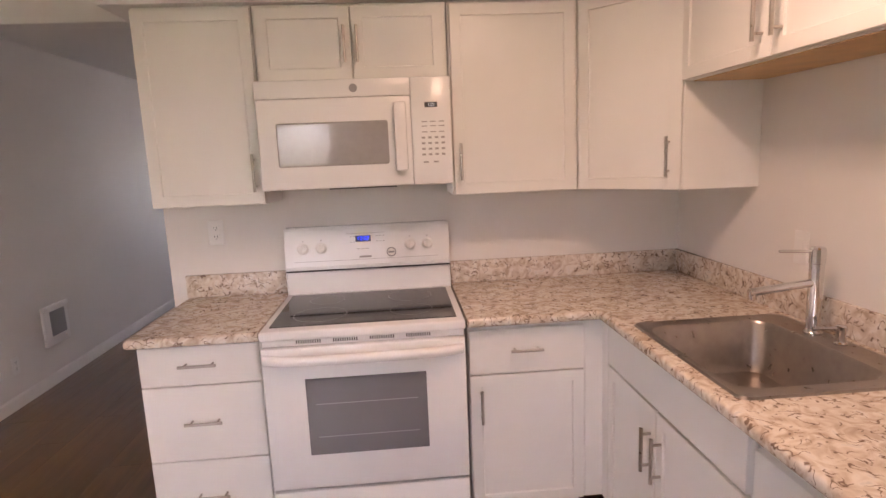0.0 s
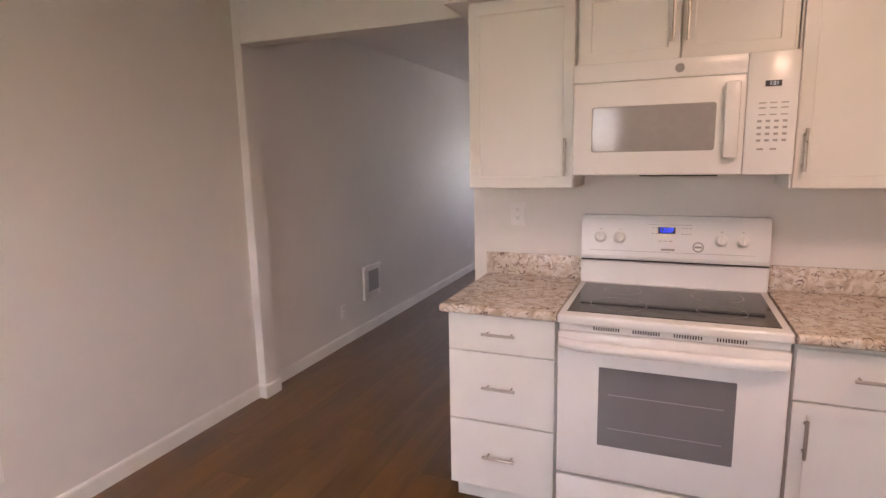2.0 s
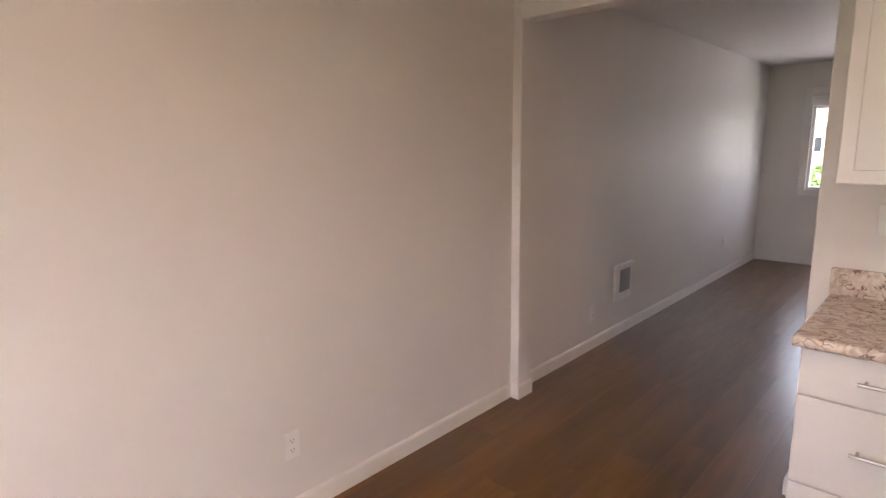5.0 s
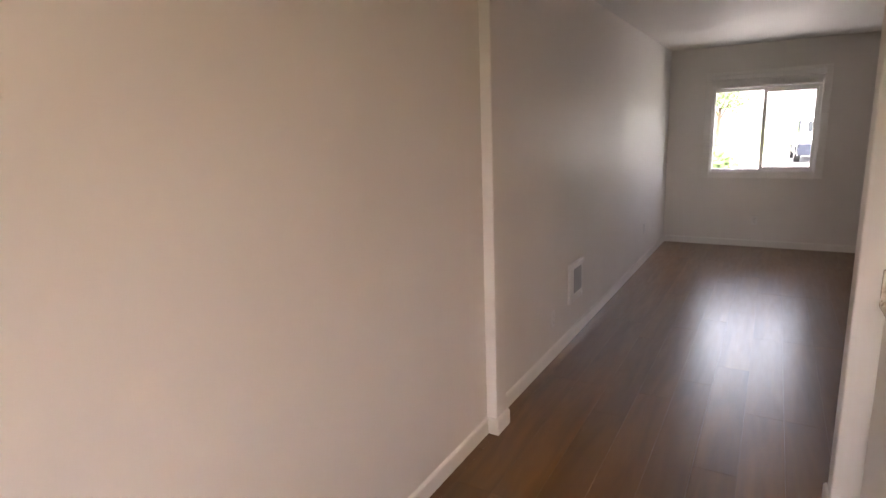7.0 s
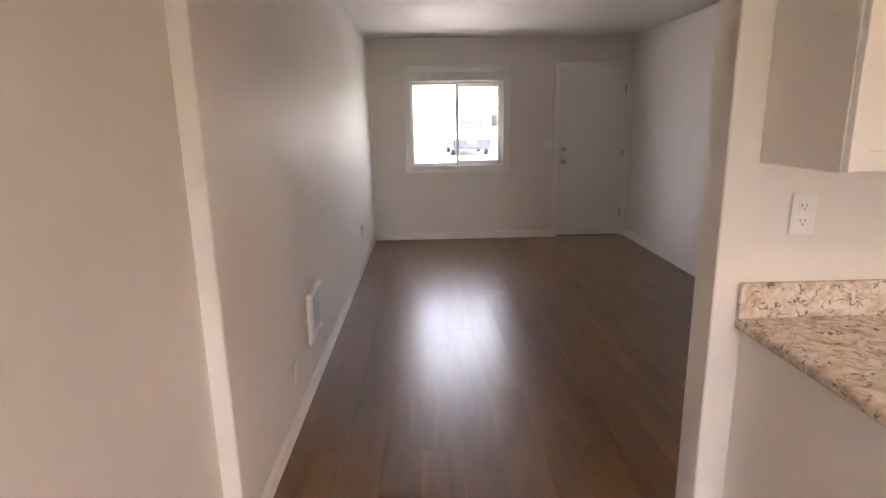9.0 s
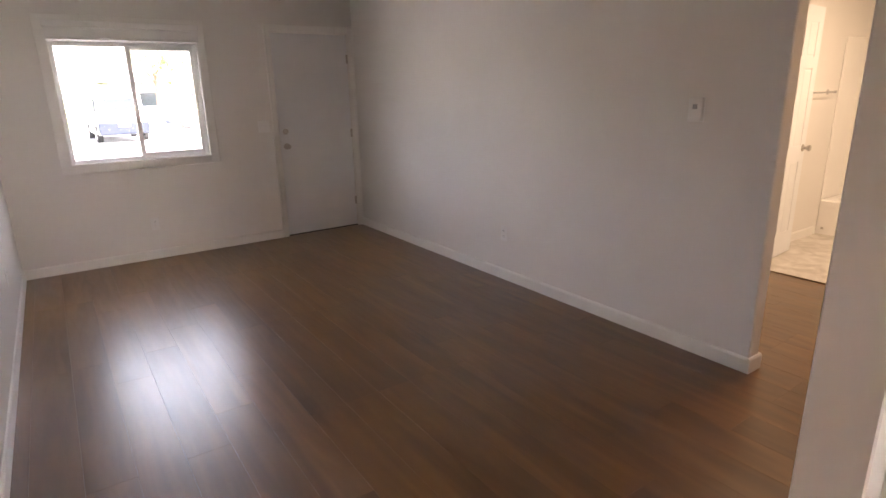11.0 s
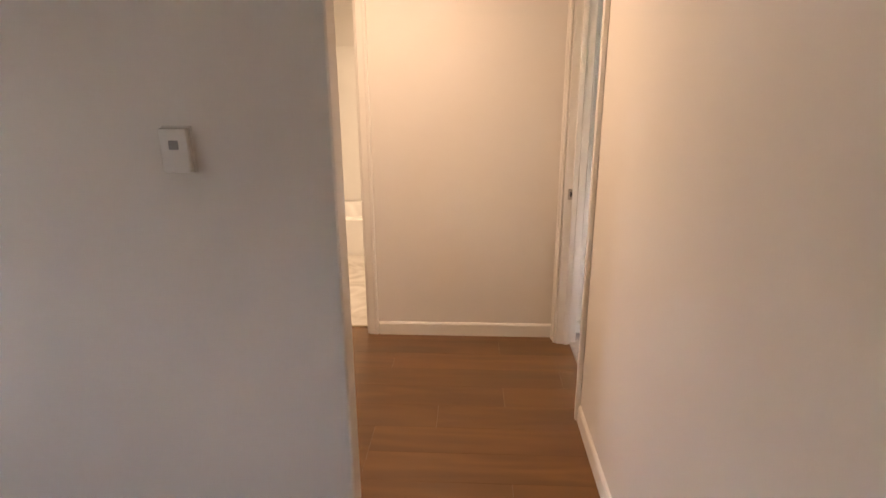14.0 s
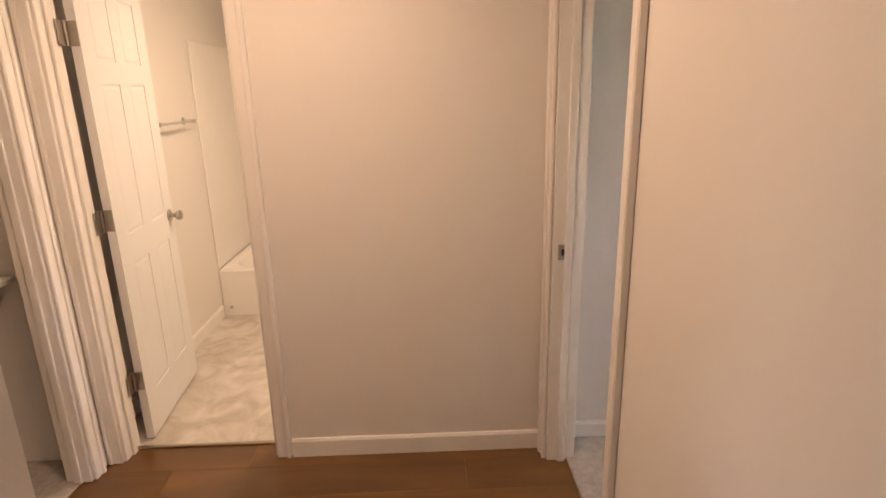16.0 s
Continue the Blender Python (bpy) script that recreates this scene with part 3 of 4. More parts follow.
# ---- kitchen ----
def shaker(name, w, h, m, parent, t=0.019, rail=0.058, slab=False):
    """A cabinet front: x 0..w, z 0..h, its face towards -y, with a sunk panel unless slab."""
    bm = bmesh.new()
    vs = [bm.verts.new(c) for c in ((0, 0, 0), (w, 0, 0), (w, t, 0), (0, t, 0), (0, 0, h), (w, 0, h), (w, t, h), (0, t, h))]
    fr = bm.faces.new((vs[0], vs[1], vs[5], vs[4]))
    for q in ((1, 2, 6, 5), (2, 3, 7, 6), (3, 0, 4, 7), (0, 3, 2, 1), (4, 5, 6, 7)):
        bm.faces.new([vs[i] for i in q])
    bmesh.ops.bevel(bm, geom=list(fr.edges), offset=0.0025, segments=2, affect="EDGES", profile=0.5)
    if not slab:
        fr = max((f for f in bm.faces if f.normal.y < -0.9 or abs(f.calc_center_median().y) < 1e-6), key=lambda f: f.calc_area())
        bmesh.ops.inset_individual(bm, faces=[fr], thickness=rail)
        bmesh.ops.inset_individual(bm, faces=[fr], thickness=0.004)
        bmesh.ops.translate(bm, vec=(0, 0.007, 0), verts=fr.verts)
    ob = make(name, bm, CAB, parent)
    ob.matrix_basis = m
    return ob


def pull(parent, x, z, length, vertical, y=0.0):
    """A bar pull, standing off the face at y, as a part of its front."""
    bm = bmesh.new()
    d, h = y - 0.032, length / 2
    if vertical:
        add_cyl(bm, (x, d, z - h), (x, d, z + h), 0.006, n=14)
        ends = [(x, z - h * 0.72), (x, z + h * 0.72)]
    else:
        add_cyl(bm, (x - h, d, z), (x + h, d, z), 0.006, n=14)
        ends = [(x - h * 0.72, z), (x + h * 0.72, z)]
    for u, v in ends:
        add_cyl(bm, (u, y, v), (u, d, v), 0.0045, n=12)
    return make("handle", bm, NICKEL, parent, smooth=True)


def cabinet(m, w, z0, z1, depth, label, fronts, toe=False, name="wall_cabinet", under=None, hollow=False):
    """A carcass, x 0..w, its face frame at y = -depth, with fronts of (x0, x1, z0, z1, pull x, pull z, length, vertical, slab)."""
    root = thing(name, m @ pose(0, 0, z0), label, "cabinet", "kitchen cabinets")
    lo = 0.105 if toe else 0.0
    if hollow:
        boxes("body", [(0, 0.018, -depth, -0.001, lo, z1 - z0), (w - 0.018, w, -depth, -0.001, lo, z1 - z0), (0.018, w - 0.018, -depth, -depth + 0.019, lo, z1 - z0),
                       (0.018, w - 0.018, -0.012, -0.001, lo, z1 - z0), (0.018, w - 0.018, -depth + 0.019, -0.012, lo, lo + 0.018)], CAB, root)
    else:
        box("body", 0, w, -depth, -0.001, lo, z1 - z0, CAB, root, 0.0015)
    if toe:
        box("toe_kick", 0.002, w - 0.002, -depth + 0.07, -0.002, 0, lo, CAB, root)
    if under:
        box("underside", 0.015, w - 0.015, -depth + 0.02, -0.004, -0.003, 0.0, under, root)
    for x0, x1, a, b, px, pz, ln, vert, slab in fronts:
        f = shaker("drawer" if slab else "door", x1 - x0, b - a, pose(x0, -depth - 0.0205, a - z0), root, slab=slab)
        if ln:
            pull(f, px - x0, pz - a, ln, vert)
    return root


FD = 0.59   # depth of the base carcasses
cabinet(pose(-0.455, 0, 0), 0.445, 0, 0.868, FD, "white-painted base cabinet with three flat drawers", [
    (0.004, 0.441, 0.708, 0.858, 0.222, 0.79, 0.135, False, True), (0.004, 0.441, 0.408, 0.703, 0.222, 0.565, 0.135, False, True),
    (0.004, 0.441, 0.112, 0.403, 0.222, 0.265, 0.135, False, True)], True, "base_cabinet")
cabinet(pose(0.77, 0, 0), 0.465, 0, 0.868, FD, "white-painted base cabinet with a drawer and shaker door", [
    (0.004, 0.455, 0.668, 0.845, 0.225, 0.765, 0.125, False, True), (0.004, 0.455, 0.112, 0.662, 0.045, 0.545, 0.135, True, False)], True, "base_cabinet")
box_filler = thing("corner_filler", pose(1.235, -FD, 0), "plain white cabinet filler in the inside corner", "cabinet")
boxes("panel", [(0, 0.09, -0.003, 0.02, 0.105, 0.868), (0.0715, 0.0915, -0.06, -0.003, 0.105, 0.868)], CAB, box_filler, 0.001)
# the sink run faces -x
cabinet(pose(1.91, -0.64, 0, 0, 0, -90), 0.88, 0, 0.868, 0.585, "white-painted sink cabinet with two shaker doors", [
    (0.02, 0.875, 0.70, 0.855, 0, 0, 0, False, True), (0.02, 0.418, 0.112, 0.69, 0.385, 0.545, 0.15, True, False), (0.423, 0.875, 0.112, 0.69, 0.458, 0.545, 0.15, True, False)], True, "base_cabinet", hollow=True)
cabinet(pose(1.91, -1.53, 0, 0, 0, -90), 0.46, 0, 0.868, 0.585, "white-painted base cabinet with drawers beside the sink", [
    (0.012, 0.448, 0.70, 0.83, 0.23, 0.775, 0.13, False, True), (0.012, 0.448, 0.112, 0.69, 0.06, 0.57, 0.135, True, False)], True, "base_cabinet")

UD = 0.30
cabinet(pose(-0.455, 0, 0), 0.452, 1.348, 2.122, UD, "white-painted wall cabinet with one shaker door", [
    (0.003, 0.449, 1.350, 2.108, 0.418, 1.475, 0.15, True, False)], under=CAB)
cabinet(pose(0.0, 0, 0), 0.76, 1.825, 2.122, UD, "white-painted short wall cabinet above the microwave", [
    (0.012, 0.379, 1.83, 2.108, 0.354, 1.96, 0.14, True, False), (0.383, 0.748, 1.83, 2.108, 0.404, 1.96, 0.14, True, False)])
cabinet(pose(0.765, 0, 0), 0.535, 1.348, 2.122, UD, "white-painted wall cabinet with one shaker door", [
    (0.008, 0.52, 1.350, 2.108, 0.035, 1.485, 0.15, True, False)], under=CAB)


def corner_cabinet():
    root = thing("corner_cabinet", pose(0, 0, 1.348), "white-painted diagonal corner wall cabinet with shaker door", "cabinet", "kitchen cabinets")
    bm = bmesh.new()
    pts = [(1.302, -0.001), (1.302, -0.30), (1.61, -0.608), (1.909, -0.608), (1.909, -0.001)]
    f = bm.faces.new([bm.verts.new((x, y, 0)) for x, y in pts])
    r = bmesh.ops.extrude_face_region(bm, geom=[f])
    bmesh.ops.translate(bm, vec=(0, 0, 0.774), verts=[v for v in r["geom"] if isinstance(v, bmesh.types.BMVert)])
    make("body", bm, CAB, root)
    d = shaker("door", 0.415, 0.758, pose(1.298, -0.324, 0.002, 0, 0, -45), root)
    pull(d, 0.372, 0.125, 0.15, True)
    return root


corner_cabinet()
cabinet(pose(1.91, -0.61, 0, 0, 0, -90), 1.0, 1.745, 2.122, UD, "white-painted short wall cabinet above the sink", [
    (0.004, 0.497, 1.748, 2.108, 0.458, 1.87, 0.15, True, False), (0.501, 0.996, 1.748, 2.108, 0.54, 1.87, 0.15, True, False)], under=CABIN)


def counter(name, xs, ys, inside, front, z0, z1, label):
    """A laminate top over the cells of a grid for which inside() holds, its front edges rolled."""
    bm = bmesh.new()
    vert = {}
    fs = []
    for i in range(len(xs) - 1):
        for j in range(len(ys) - 1):
            if inside((xs[i] + xs[i + 1]) / 2, (ys[j] + ys[j + 1]) / 2):
                q = []
                for c in ((xs[i], ys[j]), (xs[i + 1], ys[j]), (xs[i + 1], ys[j + 1]), (xs[i], ys[j + 1])):
                    if c not in vert:
                        vert[c] = bm.verts.new((*c, z0))
                    q.append(vert[c])
                fs.append(bm.faces.new(q))
    r = bmesh.ops.extrude_face_region(bm, geom=fs)
    bmesh.ops.translate(bm, vec=(0, 0, z1 - z0), verts=[v for v in r["geom"] if isinstance(v, bmesh.types.BMVert)])
    bmesh.ops.recalc_face_normals(bm, faces=bm.faces)
    es = [e for e in bm.edges if abs(e.verts[0].co.z - e.verts[1].co.z) < 1e-6 and front(e.verts[0].co) and front(e.verts[1].co)
          and any(abs(f.normal.z) < 0.5 for f in e.link_faces)]
    bmesh.ops.bevel(bm, geom=es, offset=0.013, segments=4, affect="EDGES", profile=0.5, clamp_overlap=True)
    ob = make(name, bm, LAM, smooth=True)
    return tagged(ob, label, "countertop")


CT = 0.905
counter("countertop", [-0.475, -0.004], [-0.65, 0.0 - 0.001], lambda x, y: True, lambda c: c.y < -0.64 or c.x < -0.47, CT - 0.036, CT,
        "beige granite-pattern laminate countertop on the drawer cabinet")
counter("countertop", [0.766, 1.272, 1.345, 1.835, 1.909], [-2.05, -1.43, -0.86, -0.65, -0.001],
        lambda x, y: (y > -0.65 or x > 1.272) and not (1.345 < x < 1.835 and -1.43 < y < -0.86),
        lambda c: (abs(c.y + 0.65) < 0.001 and c.x < 1.28) or (abs(c.x - 1.272) < 0.001 and c.y < -0.64), CT - 0.036, CT,
        "beige granite-pattern laminate countertop with a sink cut in")
for n, b in (("backsplash", (-0.475, -0.004, -0.02, -0.001, CT, CT + 0.105)), ("backsplash", (0.766, 1.889, -0.02, -0.001, CT, CT + 0.105)), ("backsplash", (1.89, 1.909, -2.05, -0.001, CT, CT + 0.105))):
    tagged(box(n, *b, LAM, bevel=0.004, seg=2), "low beige granite-pattern laminate backsplash", "backsplash", "backsplashes")


def rounded(cx, cy, hx, hy, r, n=6):
    out = []
    for k, (sx, sy) in enumerate(((1, 1), (-1, 1), (-1, -1), (1, -1))):
        for i in range(n):
            a = radians(90 * k + 90 * i / (n - 1))
            out.append((cx + sx * (hx - r) + r * math.cos(a), cy + sy * (hy - r) + r * math.sin(a)))
    return out


def sink():
    root = thing("sink", pose(1.59, -1.145, CT), "stainless steel single-bowl drop-in kitchen sink", "sink")
    bm = bmesh.new()
    hx, hy = 0.27, 0.315
    loops = [(rounded(0, 0, hx, hy, 0.03), 0.0005), (rounded(0, 0, hx - 0.004, hy - 0.004, 0.03), 0.007), (rounded(0, 0, hx - 0.012, hy - 0.012, 0.03), 0.005),
             (rounded(-0.035, 0, 0.212, 0.265, 0.075), 0.005), (rounded(-0.035, 0, 0.205, 0.258, 0.07), -0.004), (rounded(-0.035, 0, 0.195, 0.248, 0.065), -0.13),
             (rounded(-0.035, 0, 0.175, 0.228, 0.05), -0.165), (rounded(-0.035, 0, 0.14, 0.190, 0.05), -0.173), (rounded(-0.035, 0, 0.045, 0.045, 0.044), -0.176)]
    rings = [[bm.verts.new((x, y, z)) for x, y in lp] for lp, z in loops]
    for a, b in zip(rings, rings[1:]):
        for i in range(len(a)):
            bm.faces.new((a[i], a[(i + 1) % len(a)], b[(i + 1) % len(b)], b[i]))
    make("basin", bm, STEEL, root, smooth=True)
    lathe("drain", [(0.046, -0.178), (0.046, -0.173), (0.036, -0.172), (0.03, -0.182), (0.004, -0.183)], Matrix.Translation((-0.035, 0, 0)), CHROME, root)
    return root


sink()


def faucet():
    root = thing("faucet", pose(1.812, -1.055, CT + 0.0055), "chrome single-lever kitchen faucet on the sink deck", "faucet")
    lathe("base", [(0.027, 0), (0.027, 0.008), (0.022, 0.014), (0.021, 0.02), (0.021, 0.225), (0.023, 0.227), (0.023, 0.27), (0.018, 0.277), (0.004, 0.278)], Matrix(), CHROME, root)
    bm = bmesh.new()
    add_cyl(bm, (-0.012, 0, 0.165), (-0.215, 0.0, 0.145), 0.013, n=18)
    add_cyl(bm, (-0.205, 0, 0.152), (-0.205, 0, 0.125), 0.0125, n=18)
    make("spout", bm, CHROME, root, smooth=True)
    cyl("lever", (-0.01, 0, 0.264), (-0.125, 0.0, 0.27), 0.005, CHROME, root)
    return root


faucet()


def soap_pump():
    root = thing("soap_dispenser", pose(1.818, -1.16, CT + 0.0055), "small chrome soap dispenser on the sink deck", "dispenser")
    lathe("body", [(0.019, 0), (0.019, 0.005), (0.014, 0.009), (0.013, 0.035), (0.016, 0.04), (0.016, 0.055), (0.012, 0.058), (0.003, 0.059)], Matrix(), CHROME, root)
    cyl("nozzle", (-0.01, 0, 0.05), (-0.075, 0.02, 0.046), 0.0055, CHROME, root)
    return root


soap_pump()


def electric_range():
    root = thing("electric_range", pose(0.001, 0, 0), "white freestanding electric range with black glass cooktop", "range")
    W = 0.757
    box("body", 0.004, W - 0.004, -0.625, -0.012, 0.03, 0.878, ENAMEL, root, 0.003)
    for x in (0.04, W - 0.04):
        for y in (-0.56, -0.08):
            cyl("foot", (x, y, 0), (x, y, 0.032), 0.018, BLACK, root, n=12)
    box("cooktop", 0, W, -0.665, -0.075, 0.872, 0.908, ENAMEL, root, 0.009, 3)
    box("glass_top", 0.028, W - 0.028, -0.612, -0.118, 0.9065, 0.9105, BLACKGLASS, root, 0.0015)
    for i, (x, y, r) in enumerate(((0.2, -0.47, 0.105), (0.56, -0.47, 0.085), (0.2, -0.24, 0.075), (0.56, -0.24, 0.095))):
        bm = bmesh.new()
        inner = [bm.verts.new((x + r * 0.975 * math.cos(a * math.pi / 20), y + r * 0.975 * math.sin(a * math.pi / 20), 0.9112)) for a in range(40)]
        outer = [bm.verts.new((x + r * math.cos(a * math.pi / 20), y + r * math.sin(a * math.pi / 20), 0.9112)) for a in range(40)]
        for k in range(40):
            bm.faces.new((inner[k], inner[(k + 1) % 40], outer[(k + 1) % 40], outer[k]))
        make("burner_ring", bm, GREY, root)
    # backguard, leaning back a little
    bm = bmesh.new()
    prof = [(-0.012, 0.86), (-0.085, 0.86), (-0.085, 1.012), (-0.098, 1.03), (-0.068, 1.205), (-0.058, 1.213), (-0.012, 1.213)]
    a = [bm.verts.new((0.0, y, z)) for y, z in prof]
    b = [bm.verts.new((W, y, z)) for y, z in prof]
    for i in range(len(prof)):
        j = (i + 1) % len(prof)
        bm.faces.new((a[i], a[j], b[j], b[i]))
    bm.faces.new(a)
    bm.faces.new(b)
    bmesh.ops.bevel(bm, geom=list(bm.edges), offset=0.005, segments=2, affect="EDGES")
    make("backguard", bm, ENAMEL, root, smooth=True)
    box("seam", 0.002, W - 0.002, -0.094, -0.08, 1.012, 1.018, BLACK, root)
    tilt = math.degrees(math.atan2(0.03, 0.175))
    face = pose(0, -0.0835, 1.117, -tilt)   # local x across, -y out of the panel, z up the panel
    def on_panel(name, x0, x1, z0, z1, d, material, par=root, bev=0.0):
        ob = box(name, x0, x1, -d, 0.001, z0, z1, material, par, bev)
        ob.matrix_basis = face
        return ob
    on_panel("panel_print", 0.04, 0.7, -0.06, -0.0585, 0.0016, PRINT)
    on_panel("display", 0.325, 0.395, 0.022, 0.05, 0.002, BLACK)
    t = text("clock_digits", "12:07", 0.026, face @ pose(0.36, -0.0025, 0.036, 90), BLUE, root)
    for x in (0.3, 0.315, 0.42, 0.435, 0.45):
        for z in (0.045, 0.02):
            on_panel("panel_mark", x, x + 0.008, z, z + 0.003, 0.0015, PRINT)
    on_panel("panel_line", 0.285, 0.46, 0.06, 0.0615, 0.0015, PRINT)
    for x in (0.33, 0.35, 0.37):
        on_panel("panel_mark", x, x + 0.014, -0.012, -0.009, 0.0015, PRINT)
    on_panel("maker_mark", 0.34, 0.395, -0.052, -0.043, 0.0015, PRINT)
    lathe("oven_dial_badge", [(0.022, 0), (0.022, 0.002), (0.003, 0.0025)], face @ pose(0.487, 0, -0.032, 90), GREY, root)
    lathe("badge_ring", [(0.017, 0.002), (0.017, 0.003), (0.003, 0.0032)], face @ pose(0.487, 0, -0.032, 90), PLASTIC, root)
    on_panel("badge_bar", 0.473, 0.501, -0.036, -0.028, 0.0036, GREY)
    for x in (0.085, 0.168, 0.575, 0.655):
        k = lathe("knob", [(0.027, 0), (0.027, 0.004), (0.022, 0.007), (0.0205, 0.024), (0.017, 0.027), (0.003, 0.0275)], face @ pose(x, 0, 0.0, 90), PLASTIC, root)
        on_panel("knob_grip", x - 0.004, x + 0.004, -0.02, 0.02, 0.031, PLASTIC, bev=0.002)
        on_panel("knob_mark", x - 0.003, x + 0.003, 0.034, 0.038, 0.0015, PRINT)
    # vent strip and oven door
    box("vent_strip", 0.006, W - 0.006, -0.645, -0.62, 0.845, 0.873, ENAMEL, root, 0.002)
    for g in range(4):
        for i in range(11):
            x = 0.13 + g * 0.135 + i * 0.0085
            box("vent_slot", x, x + 0.0045, -0.6458, -0.644, 0.853, 0.866, BLACK, root)
    door = box("oven_door", 0.004, W - 0.004, -0.665, -0.622, 0.283, 0.842, ENAMEL, root, 0.006, 2)
    box("oven_window", 0.155, W - 0.155, -0.667, -0.66, 0.42, 0.722, OVENGLASS, door, 0.0015)
    for z in (0.49, 0.62):
        box("oven_rack", 0.19, W - 0.19, -0.6676, -0.6668, z, z + 0.003, GREY, door)
    bm = bmesh.new()
    n = 16
    rings = []
    for i in range(n + 1):
        u = i / n
        x = 0.012 + u * (W - 0.024)
        y = -0.672 - 0.036 * (1 - (2 * u - 1) ** 6)
        rings.append([bm.verts.new((x, y + 0.017 * math.cos(a), 0.806 + 0.02 * math.sin(a))) for a in [k * math.pi / 6 for k in range(12)]])
    for a, b in zip(rings, rings[1:]):
        for k in range(12):
            bm.faces.new((a[k], a[(k + 1) % 12], b[(k + 1) % 12], b[k]))
    bm.faces.new(rings[0])
    bm.faces.new(rings[-1])
    make("handle", bm, ENAMEL, door, smooth=True)
    # black bar painted in as the shade between oven door and drawer
    boxes("door_gap_shade", [(0.006, W - 0.006, -0.64, -0.62, 0.270, 0.284)], BLACK, root)
    box("storage_drawer", 0.004, W - 0.004, -0.66, -0.622, 0.085, 0.270, ENAMEL, root, 0.006, 2)
    return root


electric_range()


def microwave():
    root = thing("microwave", pose(0.001, 0, 1.402), "white over-the-range microwave oven with a grey window", "microwave")
    W, Ht = 0.758, 0.42
    box("body", 0, W, -0.355, -0.001, 0, Ht, ENAMEL, root, 0.004)
    box("top_band", 0, 0.6, -0.392, -0.354, 0.352, Ht, ENAMEL, root, 0.004, 2)
    d = box("door", 0, 0.6, -0.392, -0.354, 0.0, 0.3515, ENAMEL, root, 0.008, 3)
    bm = bmesh.new()
    lp = [rounded(0.29, 0.174, 0.217, 0.085, 0.01), rounded(0.29, 0.174, 0.211, 0.079, 0.008)]
    r0 = [bm.verts.new((x, -0.3921, z)) for x, z in lp[0]]
    r1 = [bm.verts.new((x, -0.3930, z)) for x, z in lp[1]]
    for i in range(len(r0)):
        bm.faces.new((r0[i], r0[(i + 1) % len(r0)], r1[(i + 1) % len(r1)], r1[i]))
    bm.faces.new(r1)
    make("window", bm, MWGLASS, d)
    bm = bmesh.new()
    add_box(bm, 0.532, 0.58, -0.428, -0.408, 0.06, 0.325, 0.008, 2)
    add_box(bm, 0.548, 0.58, -0.412, -0.39, 0.06, 0.10, 0.004)
    add_box(bm, 0.548, 0.58, -0.412, -0.39, 0.285, 0.325, 0.004)
    make("handle", bm, ENAMEL, d, smooth=True)
    p = box("control_panel", 0.601, W, -0.392, -0.354, 0.0, Ht, ENAMEL, root, 0.005, 2)
    lathe("maker_badge", [(0.016, 0), (0.016, 0.002), (0.003, 0.0025)], pose(0.38, -0.392, 0.385, 90), GREY, root)
    box("display", 0.655, 0.705, -0.3935, -0.391, 0.302, 0.322, BLACK, p)
    text("clock_digits", "1:21", 0.017, pose(0.682, -0.3938, 0.312, 90), PALE, p)
    for r in range(4):
        for c in range(4):
            box("key", 0.638 + c * 0.026, 0.652 + c * 0.026, -0.3926, -0.391, 0.115 + r * 0.022, 0.123 + r * 0.022, PRINT, p)
    for z in (0.245, 0.228, 0.205):
        for c in range(3):
            box("key", 0.64 + c * 0.034, 0.662 + c * 0.034, -0.3926, -0.391, z, z + 0.004, PRINT, p)
    for c in range(2):
        box("key", 0.642 + c * 0.04, 0.662 + c * 0.04, -0.3926, -0.391, 0.086, 0.092, PRINT, p)
    box("vent_grille", 0.25, 0.53, -0.30, -0.12, -0.008, 0.0, BLACK, root, 0.002)
    return root


microwave()


# ---- bathroom, bedroom, closet ----
def bathtub():
    root = thing("bathtub", pose(4.47, 0.3, 0.003), "white alcove bathtub with a plain apron", "bathtub")
    bm = bmesh.new()
    hx, hy = 0.414, 0.879
    loops = [(rounded(0.415, 0.88, hx, hy, 0.012), 0.0), (rounded(0.415, 0.88, hx, hy, 0.012), 0.325), (rounded(0.415, 0.88, hx - 0.012, hy - 0.012, 0.012), 0.34),
             (rounded(0.415, 0.88, hx - 0.075, hy - 0.08, 0.12), 0.338), (rounded(0.415, 0.88, hx - 0.10, hy - 0.12, 0.12), 0.30), (rounded(0.415, 0.88, hx - 0.14, hy - 0.22, 0.1), 0.06)]
    rings = [[bm.verts.new((x, y, z)) for x, y in lp] for lp, z in loops]
    for a, b in zip(rings, rings[1:]):
        for i in range(len(a)):
            bm.faces.new((a[i], a[(i + 1) % len(a)], b[(i + 1) % len(b)], b[i]))
    bm.faces.new(rings[-1])
    make("shell", bm, TUBM, root, smooth=True)
    cyl("apron_cap", (-0.004, 1.70, 0.06), (0.002, 1.70, 0.06), 0.012, NICKEL, root)
    return root


bathtub()
surround = thing("tub_surround", pose(4.44, 2.055, 0.345), "white moulded tub surround panels on the walls", "tub surround")
boxes("panels", [(0.03, 0.86, -0.004, 0.004, 0, 1.5), (0.852, 0.859, -1.75, -0.004, 0, 1.5)], TUBM, surround, 0.002)


